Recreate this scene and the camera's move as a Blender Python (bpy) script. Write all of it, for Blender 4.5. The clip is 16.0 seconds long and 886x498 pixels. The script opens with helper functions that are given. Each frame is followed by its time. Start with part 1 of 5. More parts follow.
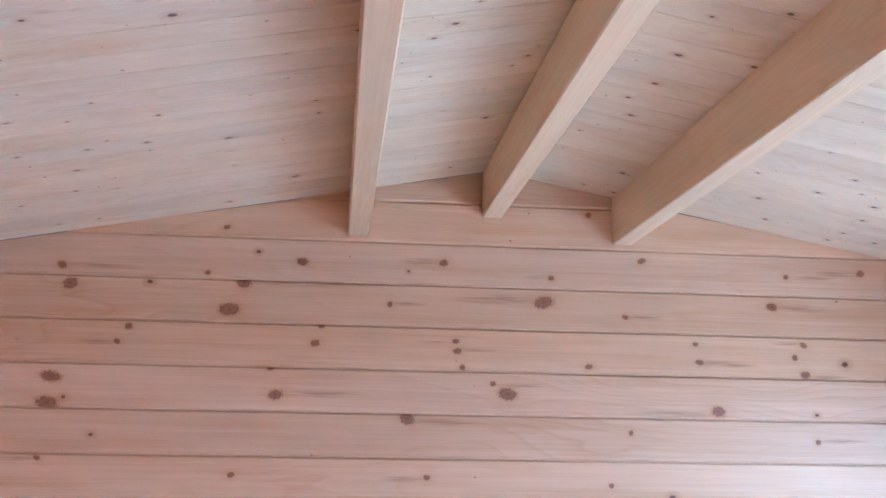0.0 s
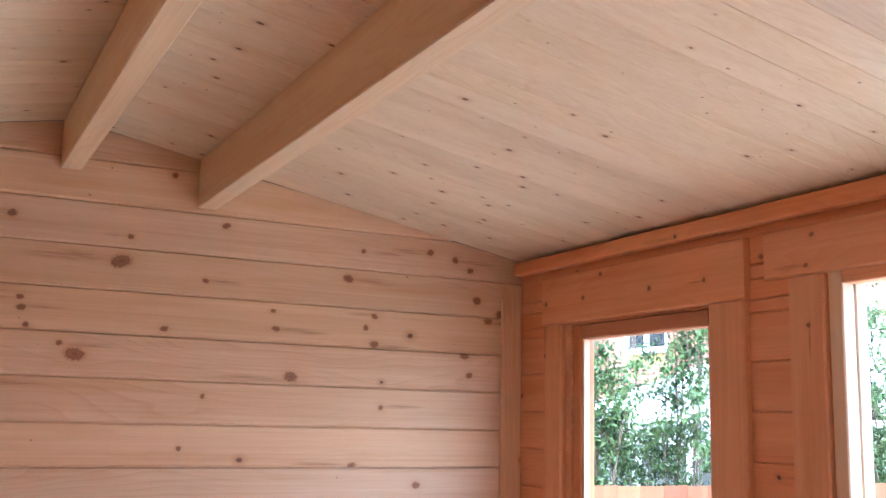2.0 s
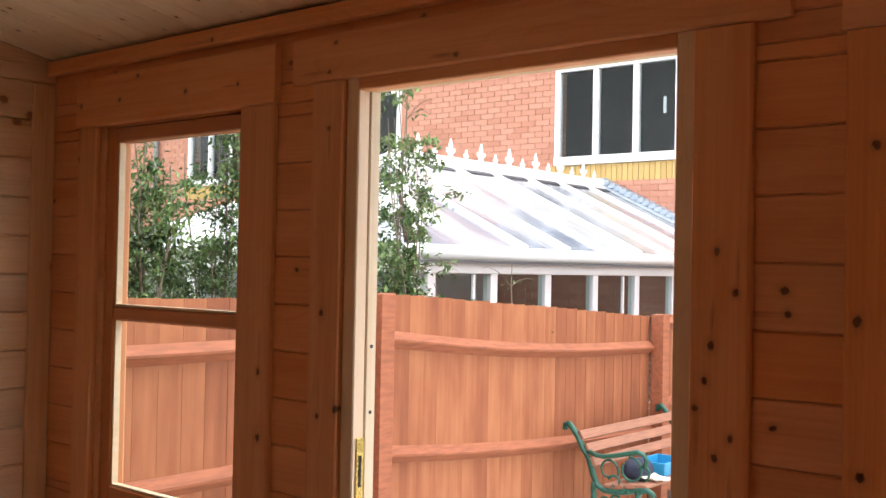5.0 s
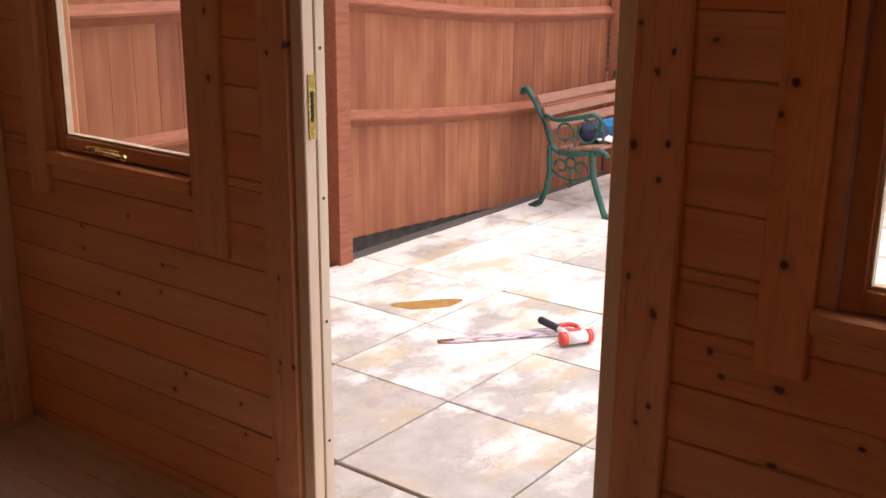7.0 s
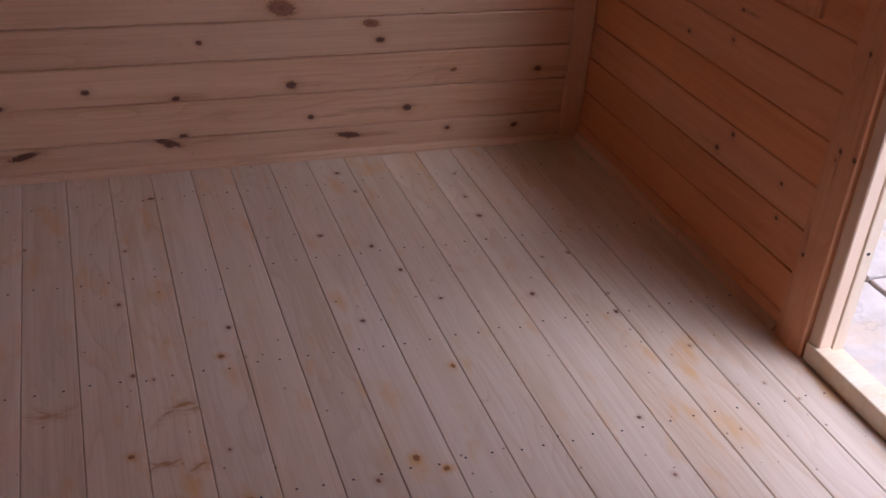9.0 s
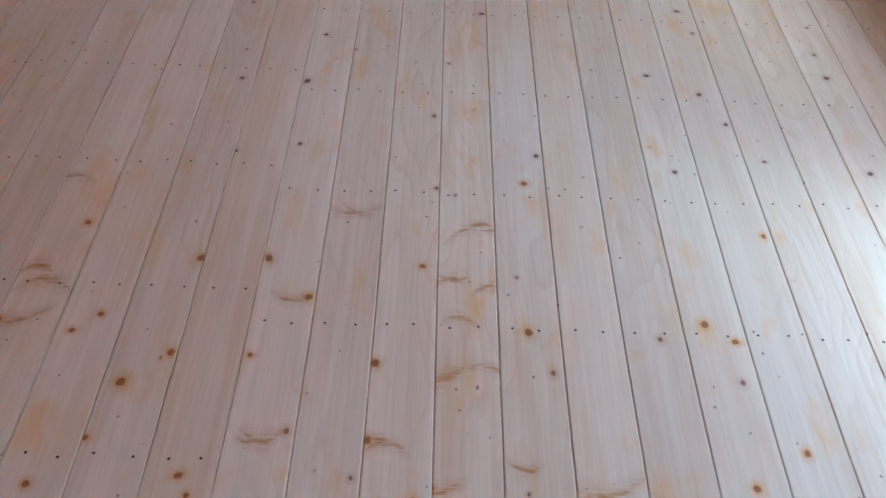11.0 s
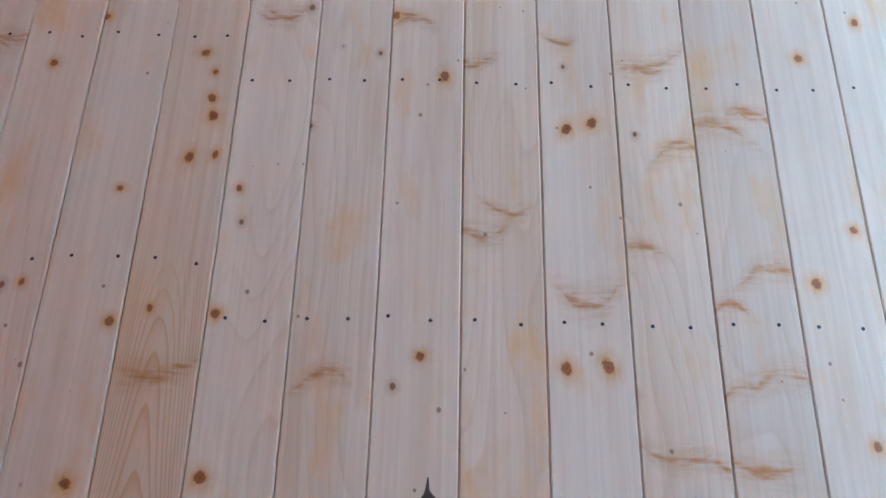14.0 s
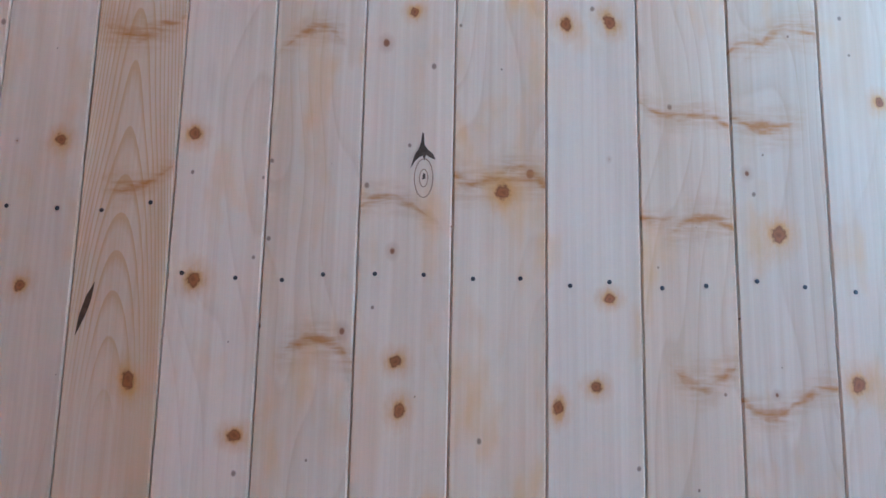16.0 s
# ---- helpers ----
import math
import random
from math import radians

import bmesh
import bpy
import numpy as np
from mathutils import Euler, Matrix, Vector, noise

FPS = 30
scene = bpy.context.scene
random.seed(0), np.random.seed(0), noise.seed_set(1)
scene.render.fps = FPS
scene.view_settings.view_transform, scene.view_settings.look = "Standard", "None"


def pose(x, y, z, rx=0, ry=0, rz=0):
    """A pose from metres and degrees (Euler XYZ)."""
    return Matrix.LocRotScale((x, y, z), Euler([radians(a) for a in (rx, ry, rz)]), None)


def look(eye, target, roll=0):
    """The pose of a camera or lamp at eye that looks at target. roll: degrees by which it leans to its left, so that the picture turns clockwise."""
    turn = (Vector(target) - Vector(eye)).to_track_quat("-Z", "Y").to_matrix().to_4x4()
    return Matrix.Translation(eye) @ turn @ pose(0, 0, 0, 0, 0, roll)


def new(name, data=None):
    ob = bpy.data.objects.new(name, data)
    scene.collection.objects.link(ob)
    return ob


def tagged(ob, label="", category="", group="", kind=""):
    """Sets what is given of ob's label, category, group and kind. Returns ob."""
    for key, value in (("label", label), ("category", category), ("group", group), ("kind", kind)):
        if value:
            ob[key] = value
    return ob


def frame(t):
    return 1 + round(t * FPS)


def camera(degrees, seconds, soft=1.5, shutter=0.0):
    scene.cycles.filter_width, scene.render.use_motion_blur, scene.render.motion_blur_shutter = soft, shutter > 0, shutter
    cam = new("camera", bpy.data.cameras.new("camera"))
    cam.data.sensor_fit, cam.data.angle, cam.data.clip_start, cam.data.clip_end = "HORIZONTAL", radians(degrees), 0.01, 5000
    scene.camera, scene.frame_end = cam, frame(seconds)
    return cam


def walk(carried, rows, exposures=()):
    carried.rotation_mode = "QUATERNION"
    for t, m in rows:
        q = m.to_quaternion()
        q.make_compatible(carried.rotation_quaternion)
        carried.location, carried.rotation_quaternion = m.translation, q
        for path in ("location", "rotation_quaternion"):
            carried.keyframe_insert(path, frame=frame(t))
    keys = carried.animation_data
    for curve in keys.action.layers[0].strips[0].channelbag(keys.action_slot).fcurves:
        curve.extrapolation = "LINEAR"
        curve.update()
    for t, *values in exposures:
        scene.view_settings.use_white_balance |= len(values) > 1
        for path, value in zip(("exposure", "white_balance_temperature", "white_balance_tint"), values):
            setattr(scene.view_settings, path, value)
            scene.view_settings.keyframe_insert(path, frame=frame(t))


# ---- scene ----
cam = camera(46.4, 16.0, soft=1.5)
PATH = [
    (0, (-0.312, -2.785, 1.714), (-0.118, -0.83, 2.091), 0.9),
    (0.5, (-0.302, -2.767, 1.696), (0.064, -0.837, 2.074), 1.3),
    (1, (-0.248, -2.81, 1.7), (0.246, -0.903, 2.048), 2.1),
    (1.5, (-0.2, -2.876, 1.698), (0.445, -1.01, 2.02), 2.5),
    (2, (-0.221, -2.828, 1.704), (0.669, -1.068, 2.035), 1.3),
    (2.5, (-0.191, -2.854, 1.703), (0.881, -1.2, 2.044), 0.7),
    (3, (-0.195, -2.893, 1.714), (1.031, -1.347, 2.041), 0.7),
    (3.2, (-0.199, -2.888, 1.664), (1.08, -1.392, 2.018), 1.2),
    (5.3, (-0.179, -2.928, 1.6), (1.392, -1.691, 1.551), 1.1),
    (5.5, (-0.182, -2.932, 1.587), (1.396, -1.709, 1.477), 0.9),
    (6, (-0.177, -2.943, 1.556), (1.401, -1.742, 1.294), 0.8),
    (6.5, (-0.182, -2.952, 1.526), (1.38, -1.773, 1.114), 0.7),
    (7, (-0.179, -2.955, 1.501), (1.352, -1.797, 0.941), 0.5),
    (7.5, (-0.143, -2.934, 1.464), (1.321, -1.77, 0.758), 0.5),
    (8, (-0.075, -2.886, 1.428), (1.170, -1.574, 0.573), 1.9),
    (8.5, (-0.046, -2.836, 1.434), (0.873, -1.347, 0.467), 4.0),
    (9, (-0.038, -2.806, 1.401), (0.584, -1.202, 0.381), 4.6),
    (9.5, (-0.057, -2.776, 1.364), (0.342, -1.133, 0.297), 5.1),
    (9.7, (-0.083, -2.777, 1.367), (0.271, -1.142, 0.271), 5.4),
    (11.8, (0.021, -2.721, 1.348), (-0.06, -1.307, -0.064), 0.1),
    (12, (0.008, -2.723, 1.347), (-0.062, -1.333, -0.089), -0.4),
    (12.5, (-0.002, -2.727, 1.333), (-0.057, -1.41, -0.171), -0.7),
    (13, (-0.012, -2.741, 1.313), (-0.047, -1.523, -0.273), -0.2),
    (13.5, (-0.02, -2.755, 1.29), (-0.037, -1.663, -0.385), 0.3),
    (14, (-0.012, -2.771, 1.273), (-0.031, -1.814, -0.483), 0.0),
    (14.5, (-0.01, -2.787, 1.254), (-0.025, -1.97, -0.571), -0.0),
    (15, (-0.008, -2.808, 1.236), (-0.021, -2.129, -0.645), -0.2),
    (15.5, (-0.004, -2.818, 1.23), (-0.018, -2.291, -0.7), -0.6),
    (16, (0.006, -2.832, 1.226), (-0.02, -2.386, -0.724), -2.2),
]
EXPO = [
    (0.0, 3.53, 3650, -3), (1.0, 3.4, 4150, 8), (1.5, 3.05, 4700, 8), (2.0, 2.82, 4950, 9), (2.5, 2.4, 5800, 8), (3.0, 2.05, 6600, 5),
    (5.3, 1.25, 6600, 12), (6.5, 0.85, 6800, 23), (7.5, 0.27, 6450, 23), (8.0, 0.03, 6400, 22), (8.5, 0.25, 6700, 28), (9.0, 0.98, 5550, 28), (9.5, 1.7, 4650, 5), (9.7, 1.9, 4550, 3),
    (12.0, 2.7, 4200, -10), (12.5, 2.75, 4150, -10), (14.0, 2.8, 4080, -10), (16.0, 2.9, 3850, -12),
]
walk(cam, [(t, look(eye, target, roll)) for t, eye, target, roll in PATH], EXPO)

# ---- light: a bright overcast day ----
world = bpy.data.worlds.new("overcast_sky")
scene.world = world
world.use_nodes = True
wn, wl = world.node_tree.nodes, world.node_tree.links
sky = wn.new("ShaderNodeTexSky")
sky.sky_type = "NISHITA"
sky.sun_disc = False
sky.sun_elevation = radians(62)
sky.sun_rotation = radians(135)
sky.air_density, sky.dust_density, sky.ozone_density = 1.0, 4.0, 1.0
overcast = wn.new("ShaderNodeMixRGB")
overcast.inputs[0].default_value = 0.72
overcast.inputs[2].default_value = (11.0, 11.2, 11.6, 1)
wl.new(sky.outputs[0], overcast.inputs[1])
wl.new(overcast.outputs[0], wn["Background"].inputs[0])
wn["Background"].inputs[1].default_value = 0.15

sun_data = bpy.data.lights.new("sun", "SUN")
sun_data.energy, sun_data.angle, sun_data.color = 0.7, radians(30), (1.0, 0.96, 0.9)
sun = new("sun", sun_data)
sun.matrix_world = look((4, -4, 11), (0, 0, 0))

# ---- the plan, in metres: x to the door wall, y to the gable wall ----
EAST, WEST, SOUTH = 1.494, -1.294, -3.38
RIDGE_X, RIDGE_Z, EAVE_Z = 0.10, 2.479, 2.218
SLOPE = (RIDGE_Z - EAVE_Z) / (EAST - RIDGE_X)
LOG, LOG_T = 0.115, 0.044
BOARD = 0.115
PATIO_Z = -0.12
DOOR = (-2.075, -1.296, 0.0, 2.01)
WIN_A = (-0.895, -0.252, 0.930, 2.0)
WIN_B = (-3.110, -2.467, 0.930, 2.0)


# ---- materials ----
def nodes_of(name):
    m = bpy.data.materials.new(name)
    m.use_nodes = True
    t = m.node_tree
    return m, t.nodes, t.links, t.nodes["Principled BSDF"]


def math_node(n, l, op, a, b=None, clamp=False):
    k = n.new("ShaderNodeMath")
    k.operation, k.use_clamp = op, clamp
    for i, v in enumerate((a, b)):
        if v is None:
            continue
        if isinstance(v, (int, float)):
            k.inputs[i].default_value = v
        else:
            l.new(v, k.inputs[i])
    return k.outputs[0]


def mix_node(n, l, fac, a, b, mode="MIX"):
    k = n.new("ShaderNodeMixRGB")
    k.blend_type = mode
    for i, v in enumerate((fac, a, b)):
        if isinstance(v, (int, float)):
            k.inputs[i].default_value = v
        elif isinstance(v, tuple):
            k.inputs[i].default_value = (*v, 1)
        else:
            l.new(v, k.inputs[i])
    return k.outputs[0]


def ramp_node(n, l, fac, stops):
    k = n.new("ShaderNodeValToRGB")
    e = k.color_ramp.elements
    while len(e) < len(stops):
        e.new(0.5)
    for i, (p, c) in enumerate(stops):
        e[i].position = p
        e[i].color = (c, c, c, 1) if isinstance(c, (int, float)) else (*c, 1)
    l.new(fac, k.inputs[0])
    return k.outputs[0]


def noise_node(n, l, vec, scale, detail=3.0, rough=0.55, dims="3D"):
    k = n.new("ShaderNodeTexNoise")
    k.noise_dimensions = dims
    k.inputs["Scale"].default_value, k.inputs["Detail"].default_value, k.inputs["Roughness"].default_value = scale, detail, rough
    l.new(vec, k.inputs["Vector"])
    return k.outputs[0]


def map_node(n, l, vec, scale, loc=None):
    k = n.new("ShaderNodeMapping")
    k.inputs["Scale"].default_value = scale
    l.new(vec, k.inputs["Vector"])
    if loc is not None:
        l.new(loc, k.inputs["Location"])
    return k.outputs[0]


def bump_node(n, l, height, strength, dist, bsdf):
    k = n.new("ShaderNodeBump")
    k.inputs["Strength"].default_value, k.inputs["Distance"].default_value = strength, dist
    l.new(height, k.inputs["Height"])
    l.new(k.outputs[0], bsdf.inputs["Normal"])


def pine(name, light, dark, knots=0.45, rough=0.5, island=False, spread=0.16, arch=0.0, kscale=6.5, core_tone=(0.13, 0.055, 0.028), amber=0.0, specks=0.0):
    """Planed pine: grain along the piece, wide growth rings, a few small knots, each piece of its own tone."""
    m, n, l, b = nodes_of(name)
    tc = n.new("ShaderNodeTexCoord")
    if island:
        rnd = n.new("ShaderNodeNewGeometry").outputs["Random Per Island"]
    else:
        rnd = n.new("ShaderNodeObjectInfo").outputs["Random"]
    comb = n.new("ShaderNodeCombineXYZ")
    l.new(math_node(n, l, "MULTIPLY", rnd, 37.0), comb.inputs[0])
    l.new(math_node(n, l, "MULTIPLY", rnd, 11.3), comb.inputs[1])
    l.new(math_node(n, l, "MULTIPLY", rnd, 5.7), comb.inputs[2])
    add = n.new("ShaderNodeVectorMath")
    add.operation = "ADD"
    l.new(tc.outputs["Object"], add.inputs[0])
    l.new(comb.outputs[0], add.inputs[1])
    p = add.outputs[0]
    bend = noise_node(n, l, map_node(n, l, p, (1.1, 5, 5)), 1.0, 2.0)
    fine = noise_node(n, l, map_node(n, l, p, (2.2, 150, 150)), 1.0, 3.0, 0.6)
    broad = noise_node(n, l, map_node(n, l, p, (0.9, 11, 11)), 1.0, 3.0, 0.6)
    # growth rings: slow across the piece, bent by the noise
    sep = n.new("ShaderNodeSeparateXYZ")
    l.new(p, sep.inputs[0])
    across = math_node(n, l, "MULTIPLY", sep.outputs[1], 26.0)
    ringpos = math_node(n, l, "ADD", across, math_node(n, l, "MULTIPLY", bend, 14.0))
    if arch:
        own = n.new("ShaderNodeSeparateXYZ")
        l.new(tc.outputs["Object"], own.inputs[0])
        bow = math_node(n, l, "MULTIPLY", math_node(n, l, "MULTIPLY", own.outputs[1], own.outputs[1]), 2600.0)
        fade = math_node(n, l, "ABSOLUTE", math_node(n, l, "ADD", own.outputs[0], 0.74))
        ringpos = math_node(n, l, "ADD", math_node(n, l, "ADD", bow, math_node(n, l, "MULTIPLY", own.outputs[0], 17.0)), math_node(n, l, "MULTIPLY", bend, 9.0))
    ring = math_node(n, l, "FRACT", ringpos)
    ring = ramp_node(n, l, ring, [(0.0, 0.0), (0.55, 0.04), (0.82, 0.5), (0.94, 1.0), (1.0, 0.0)] if arch else [(0.0, 0.0), (0.75, 0.35), (0.93, 1.0), (1.0, 0.0)])
    ringmask = ramp_node(n, l, noise_node(n, l, map_node(n, l, p, (0.7, 3, 3)), 1.0, 1.0), [(0.42, 0.08), (0.60, 0.8)])
    if arch:
        # the flame figure lies in one stretch of the board
        ringmask = ramp_node(n, l, fade, [(0.16, 0.9), (0.36, 0.0)])
    grain = math_node(n, l, "ADD", math_node(n, l, "MULTIPLY", fine, 0.35), math_node(n, l, "MULTIPLY", broad, 0.5))
    grain = math_node(n, l, "ADD", grain, math_node(n, l, "MULTIPLY", math_node(n, l, "MULTIPLY", ring, ringmask), 0.15 + arch))
    fac = ramp_node(n, l, grain, [(0.31, 0.0), (0.62, 1.0)])
    col = mix_node(n, l, fac, light, dark)
    # amber streaks
    streak = ramp_node(n, l, noise_node(n, l, map_node(n, l, p, (1.6, 14, 14)), 1.3, 2.0), [(0.58, 0.0), (0.78, 0.5)])
    col = mix_node(n, l, streak, col, (dark[0] * 0.95, dark[1] * 0.82, dark[2] * 0.62))
    if amber:
        patch = ramp_node(n, l, noise_node(n, l, map_node(n, l, p, (5.5, 13, 13)), 1.0, 3.0, 0.6), [(0.56, 0.0), (0.74, amber)])
        col = mix_node(n, l, patch, col, (0.66, 0.40, 0.14))
    # knots
    kv = n.new("ShaderNodeTexVoronoi")
    kv.voronoi_dimensions = "2D"
    kv.inputs["Scale"].default_value = kscale
    l.new(map_node(n, l, p, (0.75, 1.0, 1.0)), kv.inputs["Vector"])
    ksep = n.new("ShaderNodeSeparateColor")
    l.new(kv.outputs["Color"], ksep.inputs[0])
    has = math_node(n, l, "GREATER_THAN", ksep.outputs[0], 1.0 - knots)
    size = math_node(n, l, "MULTIPLY_ADD", ksep.outputs[1], 0.055)
    size.node.inputs[2].default_value = 0.022
    wob = math_node(n, l, "MULTIPLY", noise_node(n, l, p, 60.0, 2.0), 0.035)
    dist = math_node(n, l, "ADD", kv.outputs["Distance"], wob)
    rel = math_node(n, l, "DIVIDE", dist, size)
    core = math_node(n, l, "MULTIPLY", ramp_node(n, l, rel, [(0.55, 1.0), (0.8, 0.75), (1.0, 0.0)]), has)
    halo = math_node(n, l, "MULTIPLY", ramp_node(n, l, math_node(n, l, "MULTIPLY", rel, 0.4), [(0.25, 0.55), (0.95, 0.0)]), has)
    col = mix_node(n, l, halo, col, (dark[0] * 0.72, dark[1] * 0.52, dark[2] * 0.36))
    col = mix_node(n, l, core, col, core_tone)
    if specks:
        # pin knots and small dark flecks
        sv = n.new("ShaderNodeTexVoronoi")
        sv.voronoi_dimensions = "2D"
        sv.inputs["Scale"].default_value = 24.0
        l.new(map_node(n, l, p, (0.8, 1.0, 1.0)), sv.inputs["Vector"])
        ssep = n.new("ShaderNodeSeparateColor")
        l.new(sv.outputs["Color"], ssep.inputs[0])
        few = math_node(n, l, "GREATER_THAN", ssep.outputs[0], 1.0 - specks)
        spot = math_node(n, l, "DIVIDE", math_node(n, l, "ADD", sv.outputs["Distance"], math_node(n, l, "MULTIPLY", noise_node(n, l, p, 160.0, 2.0), 0.05)), math_node(n, l, "MULTIPLY_ADD", ssep.outputs[1], 0.09))
        spot.node.inputs[1].links[0].from_node.inputs[2].default_value = 0.03
        fleck = math_node(n, l, "MULTIPLY", ramp_node(n, l, spot, [(0.6, 0.8), (1.0, 0.0)]), few)
        col = mix_node(n, l, fleck, col, (0.17, 0.10, 0.065))
    # tone of each piece
    tone = n.new("ShaderNodeHueSaturation")
    l.new(col, tone.inputs["Color"])
    val = math_node(n, l, "MULTIPLY_ADD", math_node(n, l, "FRACT", math_node(n, l, "MULTIPLY", rnd, 7.31)), spread)
    val.node.inputs[2].default_value = 1.02 - spread / 2
    l.new(val, tone.inputs["Value"])
    sat = math_node(n, l, "MULTIPLY_ADD", math_node(n, l, "FRACT", math_node(n, l, "MULTIPLY", rnd, 3.77)), 0.12)
    sat.node.inputs[2].default_value = 0.94
    l.new(sat, tone.inputs["Saturation"])
    l.new(tone.outputs[0], b.inputs["Base Color"])
    l.new(ramp_node(n, l, grain, [(0.2, rough - 0.08), (0.8, rough + 0.12)]), b.inputs["Roughness"])
    bump_node(n, l, math_node(n, l, "ADD", fine, math_node(n, l, "MULTIPLY", core, -0.6)), 0.12, 0.002, b)
    return m


KNOT_TONES = {
    "brown": ((0.20, 0.080, 0.038), (0.30, 0.130, 0.062), (0.52, 0.27, 0.12), 0.35),
    "amber": ((0.20, 0.065, 0.018), (0.31, 0.110, 0.030), (0.60, 0.32, 0.09), 0.85),
    "dark": ((0.075, 0.028, 0.016), (0.13, 0.052, 0.028), (0.36, 0.16, 0.07), 0.40),
}


def knotted(base, spots):
    """A copy of a pine whose board carries its own knots and resin wings.
    spots: (kind, along, across, size along, size across, turn) in the board's own coordinates."""
    m = base.copy()
    n, l = m.node_tree.nodes, m.node_tree.links
    b = n["Principled BSDF"]
    col = b.inputs["Base Color"].links[0].from_socket
    tc = n.new("ShaderNodeTexCoord").outputs["Object"]
    flat = n.new("ShaderNodeVectorMath")
    flat.operation = "MULTIPLY"
    flat.inputs[1].default_value = (1, 1, 0)
    l.new(tc, flat.inputs[0])
    small = math_node(n, l, "MULTIPLY", math_node(n, l, "SUBTRACT", noise_node(n, l, tc, 150.0, 4.0), 0.5), 0.32)
    large = math_node(n, l, "MULTIPLY", math_node(n, l, "SUBTRACT", noise_node(n, l, map_node(n, l, tc, (0.6, 1.4, 1)), 60.0, 4.0, 0.65), 0.5), 0.8)
    bent = math_node(n, l, "MULTIPLY", math_node(n, l, "SUBTRACT", noise_node(n, l, tc, 38.0, 3.0), 0.5), 0.5)
    fields = {}
    for kind, u, v, su, sv, turn in spots:
        k = n.new("ShaderNodeMapping")
        k.vector_type = "TEXTURE"
        k.inputs["Location"].default_value = (u, v, 0)
        k.inputs["Rotation"].default_value = (0, 0, turn)
        k.inputs["Scale"].default_value = (su, sv, 1)
        l.new(flat.outputs[0], k.inputs["Vector"])
        if kind == "wing":
            sep = n.new("ShaderNodeSeparateXYZ")
            l.new(k.outputs[0], sep.inputs[0])
            vv = math_node(n, l, "MULTIPLY", sep.outputs[1], sep.outputs[1])
            bow = math_node(n, l, "ADD", math_node(n, l, "MULTIPLY", vv, 0.7 if math.sin(u * 91.0 + v * 57.0) > -0.3 else -0.8), math_node(n, l, "MULTIPLY", sep.outputs[1], turn * 2.2))
            d = math_node(n, l, "ABSOLUTE", math_node(n, l, "ADD", math_node(n, l, "SUBTRACT", sep.outputs[0], bow), bent))
            d = math_node(n, l, "ADD", d, math_node(n, l, "MULTIPLY", math_node(n, l, "MULTIPLY", vv, vv), 0.6))
        else:
            ln = n.new("ShaderNodeVectorMath")
            ln.operation = "LENGTH"
            l.new(k.outputs[0], ln.inputs[0])
            d = ln.outputs["Value"]
        fields[kind] = d if kind not in fields else math_node(n, l, "MINIMUM", fields[kind], d)
    if "wing" in fields:
        streak = ramp_node(n, l, noise_node(n, l, map_node(n, l, tc, (130, 22, 1)), 1.0, 2.0), [(0.34, 0.25), (0.60, 1.0)])
        w = math_node(n, l, "MULTIPLY", ramp_node(n, l, fields["wing"], [(0.0, 1.0), (0.07, 0.85), (0.20, 0.36), (0.70, 0.0)]), streak)
        col = mix_node(n, l, w, col, (0.43, 0.20, 0.045))
    if "tail" in fields:
        lines = ramp_node(n, l, noise_node(n, l, map_node(n, l, tc, (9, 260, 1)), 1.0, 3.0), [(0.38, 0.1), (0.62, 1.0)])
        w = math_node(n, l, "MULTIPLY", ramp_node(n, l, fields["tail"], [(0.0, 0.75), (0.25, 0.45), (0.5, 0.0)]), lines)
        col = mix_node(n, l, w, col, (0.27, 0.115, 0.05))
    for kind, d in fields.items():
        if kind in ("wing", "tail"):
            continue
        core, ring, edge, halo = KNOT_TONES[kind]
        r = math_node(n, l, "ADD", d, small)
        q = math_node(n, l, "ADD", d, large)
        col = mix_node(n, l, ramp_node(n, l, q, [(0.20, halo), (0.48, halo * 0.4), (0.85, 0.0)]), col, edge)
        heart = ramp_node(n, l, r, [(0.02, core), (0.13, ring), (0.20, core), (0.28, edge)])
        col = mix_node(n, l, ramp_node(n, l, r, [(0.19, 0.95), (0.25, 0.6), (0.34, 0.0)]), col, heart)
    l.new(col, b.inputs["Base Color"])
    return m


def plain(name, color, rough=0.5, metal=0.0, vary=0.12, scale=9.0, bump=0.0, stretch=(1, 1, 1)):
    m, n, l, b = nodes_of(name)
    tc = n.new("ShaderNodeTexCoord")
    v = map_node(n, l, tc.outputs["Object"], stretch)
    big = noise_node(n, l, v, scale, 4.0)
    small = noise_node(n, l, v, scale * 9, 3.0)
    f = math_node(n, l, "ADD", math_node(n, l, "MULTIPLY", big, 0.65), math_node(n, l, "MULTIPLY", small, 0.35))
    lo = tuple(c * (1 - vary) for c in color)
    hi = tuple(min(1, c * (1 + vary)) for c in color)
    l.new(ramp_node(n, l, f, [(0.3, lo), (0.7, hi)]), b.inputs["Base Color"])
    b.inputs["Metallic"].default_value = metal
    l.new(ramp_node(n, l, small, [(0.3, max(0.03, rough - 0.07)), (0.7, min(1, rough + 0.07))]), b.inputs["Roughness"])
    if bump:
        bump_node(n, l, f, bump, 0.004, b)
    return m


